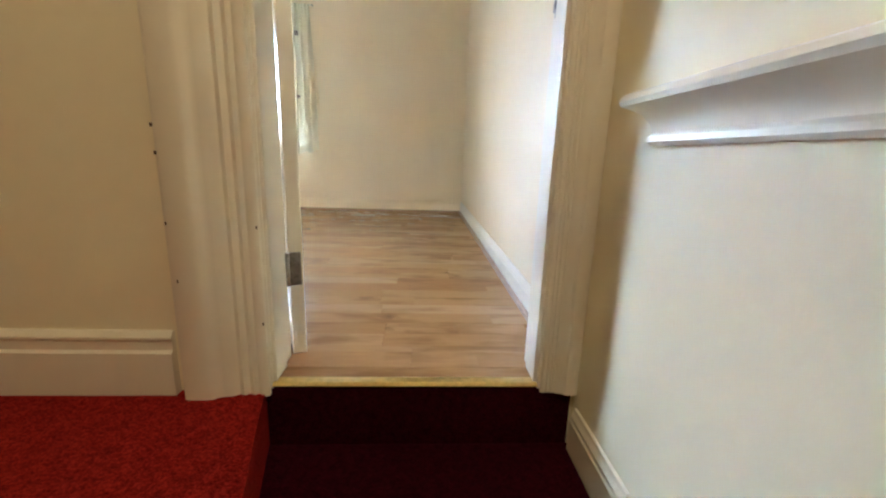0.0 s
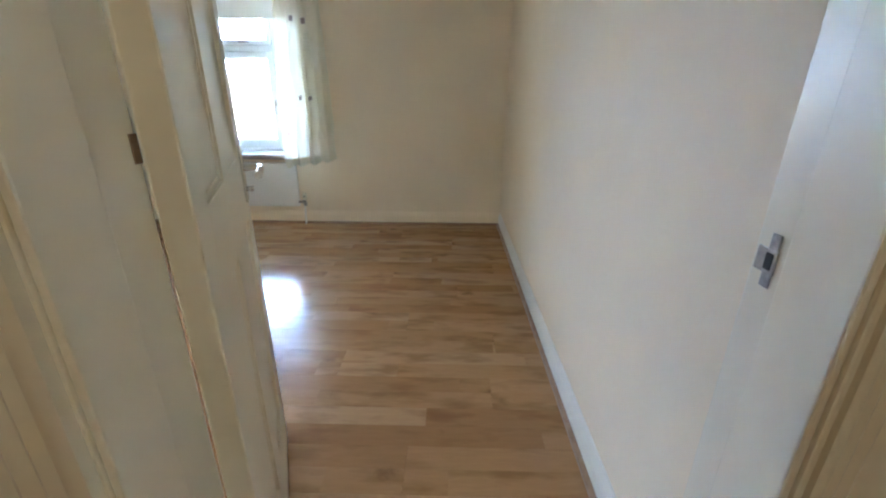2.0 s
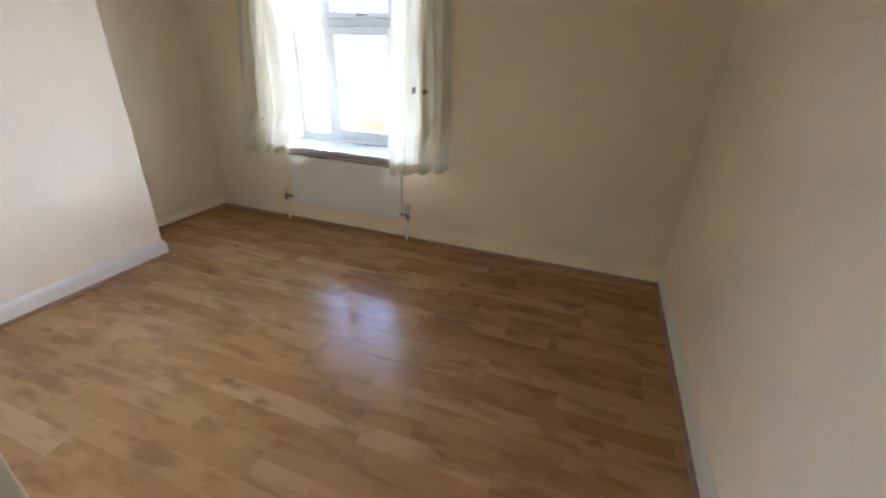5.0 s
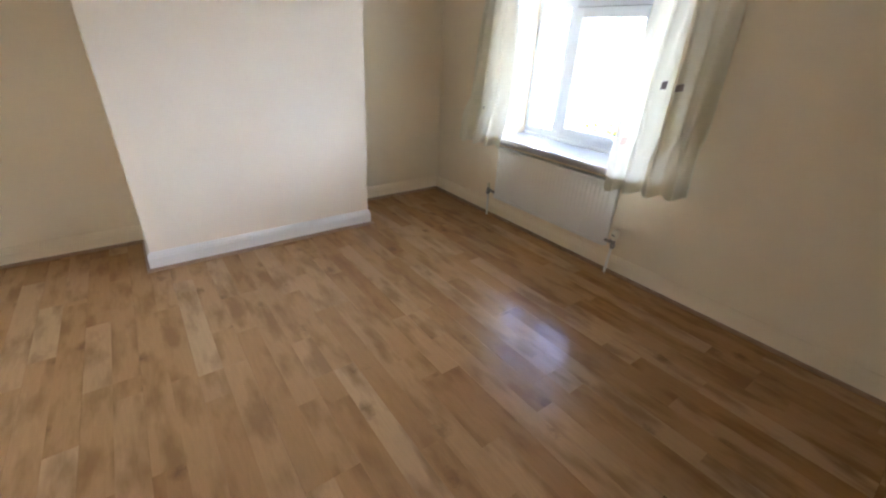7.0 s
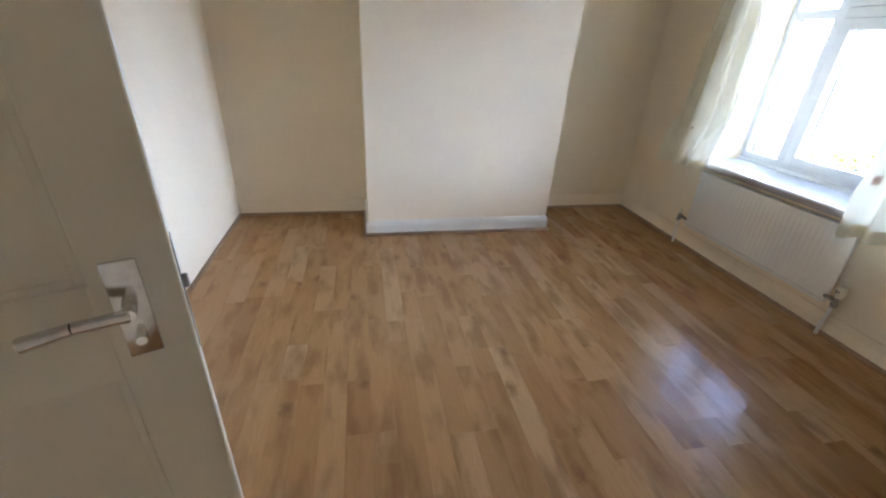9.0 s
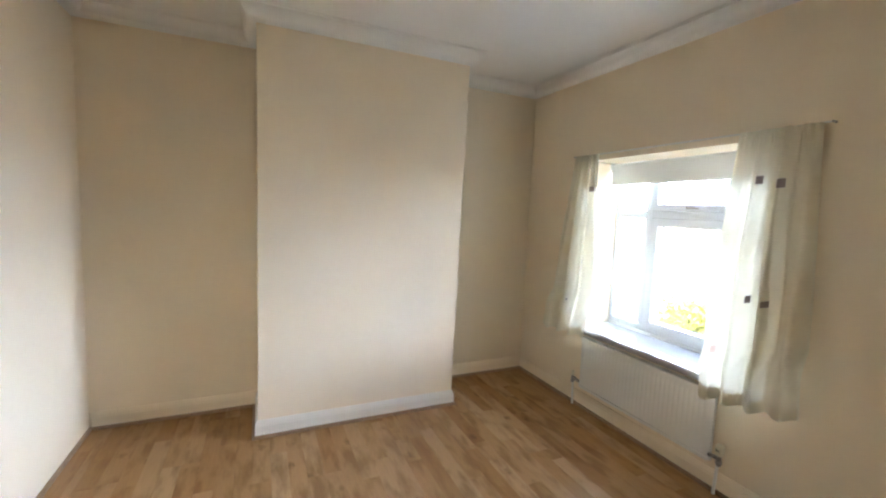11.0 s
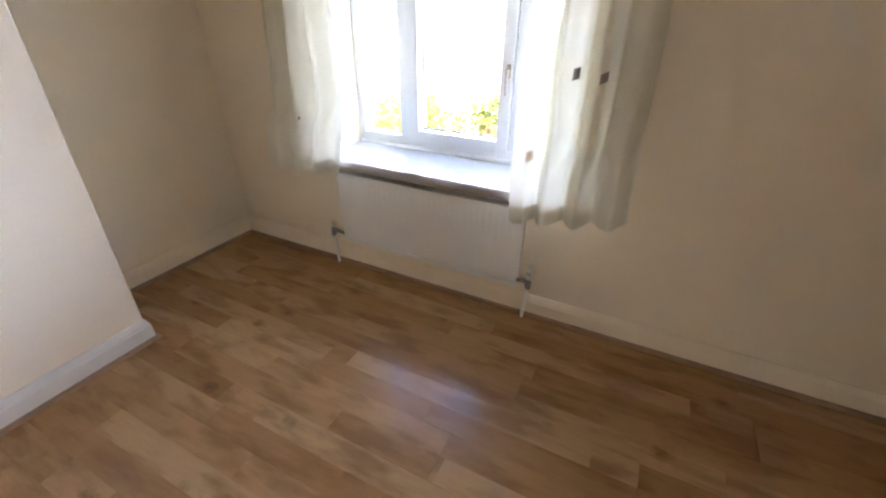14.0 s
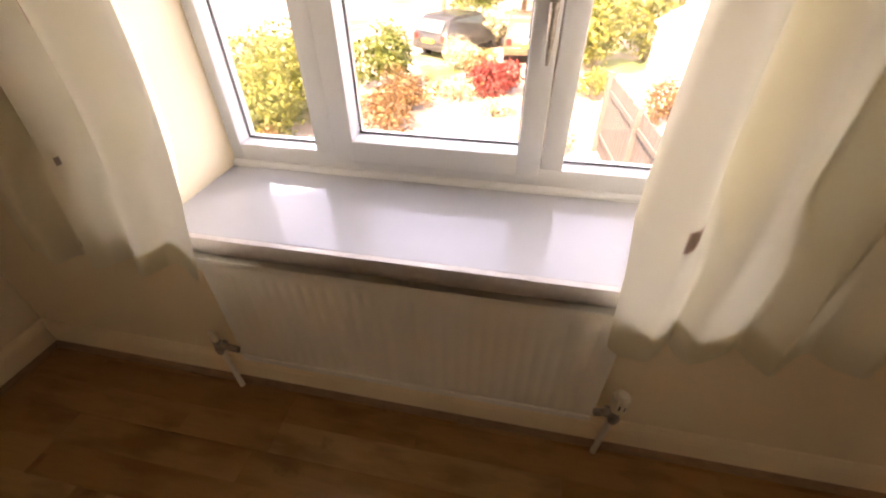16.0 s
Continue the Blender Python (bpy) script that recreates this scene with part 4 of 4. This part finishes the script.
# hedge on the west side of the garden, shrubs and borders
for x, y, r, h, mat in ((-7.6, 12.6, 1.15, 1.7, M_LIME), (-8.6, 14.0, 1.3, 1.9, M_LIME), (-7.2, 14.4, 1.1, 1.7, M_LIME), (-9.6, 15.9, 1.5, 2.1, M_GREEN), (-8.3, 16.6, 1.2, 1.9, M_LIME)):
    shrub("hedge_bush", x, y, r, h, mat, "yellow-green clipped hedge bush in full sun", "hedge", 2600, 0.06, "garden hedge")
shrub("brown_shrub", -7.0, 11.5, 0.55, 0.8, M_BROWN, "low dry brown shrub beside the hedge", "shrub", 700, 0.05, "brown shrubs")
shrub("brown_shrub", -5.1, 13.6, 0.95, 1.2, M_BROWN, "dry brown shrub on the gravel", "shrub", 2000, 0.05, "brown shrubs")
shrub("brown_shrub", -5.0, 15.2, 0.9, 1.2, M_BROWN, "dry brown shrub behind the gravel", "shrub", 1500, 0.05, "brown shrubs")
shrub("green_shrub", -6.0, 17.0, 1.1, 2.0, M_GREEN, "dark green garden shrub in the sun", "shrub", 1900, 0.08, "green shrubs")
shrub("green_shrub", -1.2, 18.4, 0.65, 1.5, M_GREEN, "upright green shrub beside the car", "shrub", 1300, 0.06, "green shrubs")
shrub("green_shrub", 0.1, 17.0, 0.7, 0.9, M_LIME, "low yellow-green shrub by the fence", "shrub", 900, 0.06, "green shrubs")
shrub("green_shrub", 0.0, 11.0, 0.45, 0.7, M_GREEN, "low dark green shrub under the fence", "shrub", 800, 0.05, "green shrubs")
shrub("red_shrub", -2.75, 17.0, 0.95, 1.2, M_RED, "dark red leaved shrub on the gravel", "shrub", 2100, 0.06)
shrub("pale_shrub", -3.9, 16.4, 0.8, 0.7, M_PALE, "pale grey-green border plants in the sun", "shrub", 900, 0.05, "border plants")
shrub("pale_shrub", -2.6, 15.2, 0.6, 0.5, M_PALE, "pale grey-green border plants in the sun", "shrub", 600, 0.05, "border plants")
shrub("pale_shrub", -0.9, 13.2, 0.45, 0.6, M_PALE, "pale plants along the path edge", "shrub", 500, 0.05, "border plants")
shrub("pale_shrub", -3.6, 23.5, 1.6, 1.6, M_PALE, "pale sunlit shrubs behind the parked cars", "shrub", 1500, 0.09, "border plants")
shrub("brown_shrub", 1.35, 15.0, 0.65, 1.4, M_BROWN, "tall dry brown shrub beside the shed", "shrub", 1300, 0.05, "brown shrubs")
for x, y, r, h, m_leaf in ((0.4, 20.6, 1.3, 2.6, M_LIME), (2.3, 21.8, 1.7, 3.4, M_LIME), (-0.6, 23.8, 1.4, 3.0, M_GREEN), (4.8, 20.6, 1.6, 3.2, M_LIME), (-4.6, 27.0, 1.9, 2.8, M_GREEN)):
    shrub("tall_shrub", x, y, r, h, m_leaf, "tall leafy yellow-green shrub in full sun", "shrub", 2600, 0.09, "tall shrubs")
shrub("pale_shrub", -4.2, 19.8, 1.2, 1.2, M_PALE, "pale border plants in front of the dark car", "shrub", 1300, 0.06, "border plants")
shrub("brown_shrub", -3.4, 18.6, 0.7, 0.9, M_BROWN, "dry brown shrub behind the red one", "shrub", 900, 0.05, "brown shrubs")
shrub("green_shrub", -1.3, 16.2, 0.5, 0.7, M_LIME, "low yellow-green shrub on the gravel", "shrub", 600, 0.05, "green shrubs")
for x, y, h, r, mat in ((0.6, 25.0, 5.2, 2.2, M_LIME), (3.6, 24.2, 6.0, 2.6, M_LIME), (6.6, 23.2, 5.5, 2.4, M_GREEN), (-6.6, 28.0, 5.0, 2.4, M_GREEN), (-2.6, 31.0, 4.6, 2.2, M_LIME)):
    tree(x, y, h, r, mat, "leafy green garden tree in full sun")

# slatted fence running from the house wall out to the garden
fence = thing("fence", "weathered grey-brown slatted garden fence", "fence", (0.15, 12.6, GROUND))
F0, F1 = Vector((-0.10, 13.5, GROUND)), Vector((0.54, 7.2, GROUND))
run_dir = (F1 - F0).normalized()
side = Vector((-run_dir.y, run_dir.x, 0))
length = (F1 - F0).length


def slab(a, b, half, z0, z1):
    bb = bm_new()
    p = [a - side * half, b - side * half, b + side * half, a + side * half]
    lo = [bb.verts.new((q.x, q.y, z0)) for q in p]
    up = [bb.verts.new((q.x, q.y, z1)) for q in p]
    for i in range(4):
        j = (i + 1) % 4
        bb.faces.new((lo[i], lo[j], up[j], up[i]))
    bb.faces.new(up)
    bb.faces.new(list(reversed(lo)))
    return bb


count = int(length / 0.155)
for i in range(count):
    a = F0 + run_dir * (i * 0.155)
    fpart("slat", slab(a, a + run_dir * 0.125, 0.010, GROUND + 0.03, GROUND + 1.62 + 0.015 * math.sin(i * 2.3)), M_FENCE, fence)
for i in range(4):
    a = F0 + run_dir * (length - 0.1) * i / 3 + side * -0.06
    fpart("post", slab(a, a + run_dir * 0.09, 0.045, GROUND, GROUND + 1.70), M_FENCE, fence)
for z in (0.35, 1.30):
    a = F0 + side * -0.028
    fpart("rail", slab(a, a + run_dir * (length - 0.05), 0.017, GROUND + z, GROUND + z + 0.08), M_FENCE, fence)

# white garden shed with a gable roof and a glazed door
SHX, SHY, SHW, SHL, SHH = 1.85, 16.8, 1.7, 2.4, 1.75
shed = thing("garden_shed", "small white boarded garden shed with a glazed front", "shed", (SHX, SHY, GROUND))
b = bm_new()
for k in range(12):
    z = GROUND + k * SHH / 12
    box(b, SHX, SHY, z, SHX + SHW, SHY + SHL, z + SHH / 12 - 0.006, 0.004)
box(b, SHX + 0.01, SHY + 0.01, GROUND, SHX + SHW - 0.01, SHY + SHL - 0.01, GROUND + SHH)
fpart("wall", b, M_SHED, shed)
b = bm_new()
pts = [(SHX - 0.1, SHH - 0.05), (SHX + SHW / 2, SHH + 0.5), (SHX + SHW + 0.1, SHH - 0.05), (SHX + SHW + 0.1, SHH + 0.01), (SHX + SHW / 2, SHH + 0.57), (SHX - 0.1, SHH + 0.01)]
strip(b, pts, [(lambda o, u, y=y: (o, y, GROUND + u)) for y in (SHY - 0.1, SHY + SHL + 0.1)])
fpart("roof", b, M_ROOFFELT, shed)
b = bm_new()
strip(b, [(SHX, SHH), (SHX + SHW, SHH), (SHX + SHW / 2, SHH + 0.5)], [(lambda o, u, y=y: (o, y, GROUND + u)) for y in (SHY, SHY + SHL)])
fpart("gable", b, M_SHED, shed)
frame_part = fpart("door", box(bm_new(), SHX + 0.35, SHY - 0.03, GROUND + 0.05, SHX + 1.30, SHY, GROUND + 1.65, 0.01), M_SHED, shed)
fpart("pane", box(bm_new(), SHX + 0.47, SHY - 0.036, GROUND + 0.75, SHX + 1.18, SHY - 0.030, GROUND + 1.52), M_CARGLASS, frame_part)


def car(x, y, heading, paint, label):
    root = thing("car", label, "car", (0, 0, 0), "parked cars")
    prof = [(-2.0, 0.32), (-2.02, 0.62), (-1.96, 0.90), (-1.55, 1.36), (-1.35, 1.43), (0.15, 1.44), (0.85, 1.02), (1.75, 0.86), (2.0, 0.66), (2.02, 0.34)]
    b = bm_new()
    rings = []
    for wy, k in ((-0.86, 0.93), (-0.80, 1.0), (0.80, 1.0), (0.86, 0.93)):
        rings.append(lambda o, u, wy=wy, k=k: (o * (1.0 if abs(wy) < 0.82 else 0.985), wy * (1.0 if u < 0.95 else 0.86), 0.28 + (u - 0.28) * (k if u > 0.6 else 1)))
    strip(b, prof, rings)
    part("body", b, paint, root, "", True)
    b = bm_new()
    q = [(-1.985, 0.62, 0.94), (-1.985, -0.62, 0.94), (-1.66, -0.56, 1.30), (-1.66, 0.56, 1.30)]
    lo = [b.verts.new(v) for v in q]
    up = [b.verts.new((v[0] - 0.02, v[1], v[2] + 0.01)) for v in q]
    b.faces.new(up)
    b.faces.new(list(reversed(lo)))
    for i in range(4):
        b.faces.new((lo[i], lo[(i + 1) % 4], up[(i + 1) % 4], up[i]))
    part("rear_window", b, M_CARGLASS, root)
    for s in (-1, 1):
        part("side_window", box(bm_new(), -1.35, s * 0.735 - 0.02, 0.98, 0.30, s * 0.735 + 0.02, 1.32, 0.01), M_CARGLASS, root)
        part("tail_light", box(bm_new(), -2.04, s * 0.70 - 0.10, 0.66, -1.95, s * 0.70 + 0.10, 0.88, 0.02), M_LAMPRED, root)
        for wx in (-1.25, 1.28):
            wheel = part("wheel", tube(bm_new(), (wx, s * 0.66, 0.31), (wx, s * 0.87, 0.31), 0.31, 24), M_RUBBER, root, "", True)
            part("rim", tube(bm_new(), (wx, s * 0.80, 0.31), (wx, s * 0.875, 0.31), 0.20, 16), M_CHROME, wheel, "", True)
    part("bumper", box(bm_new(), -2.10, -0.82, 0.34, -1.92, 0.82, 0.58, 0.05), paint, root, "", True)
    plate = part("number_plate", box(bm_new(), -2.115, -0.26, 0.60, -2.02, 0.26, 0.71), M_PLATE, root, "yellow number plate")
    root.matrix_world = pose(x, y, GROUND, 0, 0, heading)
    return root


car(-2.05, 22.6, 92, M_CARBROWN, "brown hatchback car parked on the drive")
car(-4.7, 22.6, 60, M_CARDARK, "dark car parked behind the shrubs")

# ---- floor boards, one by one ----
BOARD_W, BOARD_L, Y_EDGE = 0.19, 1.285, 4.336
board_meshes = {}


def board_mesh(length, width):
    key = (round(length, 3), round(width, 3))
    if key not in board_meshes:
        g, t, c = 0.0002, 0.009, 0.0005
        b = bm_new()
        lo = [b.verts.new((x, y, -t)) for x, y in ((g, g), (length - g, g), (length - g, width - g), (g, width - g))]
        md = [b.verts.new((v.co.x, v.co.y, -c)) for v in lo]
        up = [b.verts.new((x, y, 0)) for x, y in ((g + c, g + c), (length - g - c, g + c), (length - g - c, width - g - c), (g + c, width - g - c))]
        for i in range(4):
            j = (i + 1) % 4
            b.faces.new((lo[i], lo[j], md[j], md[i]))
            b.faces.new((md[i], md[j], up[j], up[i]))
        b.faces.new(up)
        b.faces.new(list(reversed(lo)))
        board_meshes[key] = mesh_of("floor_board", b, M_LAMINATE)
    return board_meshes[key]


def lay(x0, x1, y0, y1, start):
    x = start
    while x < x1 - 0.002:
        a, c = max(x, x0), min(x + BOARD_L, x1)
        if c - a > 0.01:
            ob = new("floor_board", board_mesh(c - a, y1 - y0))
            ob.location = (a, y0, 0.0)
            ob.parent = floor
        x += BOARD_L


dice = random.Random(7)
FX0, FX1, FY_0, FY_1 = WEST + 0.004, EAST - 0.004, SOUTH + 0.001, NORTH - 0.004
row = int((FY_1 - Y_EDGE) / BOARD_W) + 1
offset = 0.0
while Y_EDGE + row * BOARD_W > FY_0:
    y0, y1 = max(FY_0, Y_EDGE + row * BOARD_W), min(FY_1, Y_EDGE + (row + 1) * BOARD_W)
    # joints of two neighbouring rows lie apart by a third of a board or so
    start = -2.138 - 2 * BOARD_L if row == -1 else FX0 - BOARD_L + offset
    offset = (offset + 0.43 + 0.3 * dice.random()) % BOARD_L
    if y1 - y0 > 0.01:
        lay(FX0, FX1, y0, y1, start)
    row -= 1
y0, y1 = max(FY_0, Y_EDGE + row * BOARD_W), Y_EDGE + (row + 1) * BOARD_W
if y1 - y0 > 0.01:
    lay(FX0, FX1, y0, y1, FX0 - 0.5)
lay(DOOR_L, DOOR_R, LAND_S + 0.034, SOUTH, DOOR_L - 0.2)
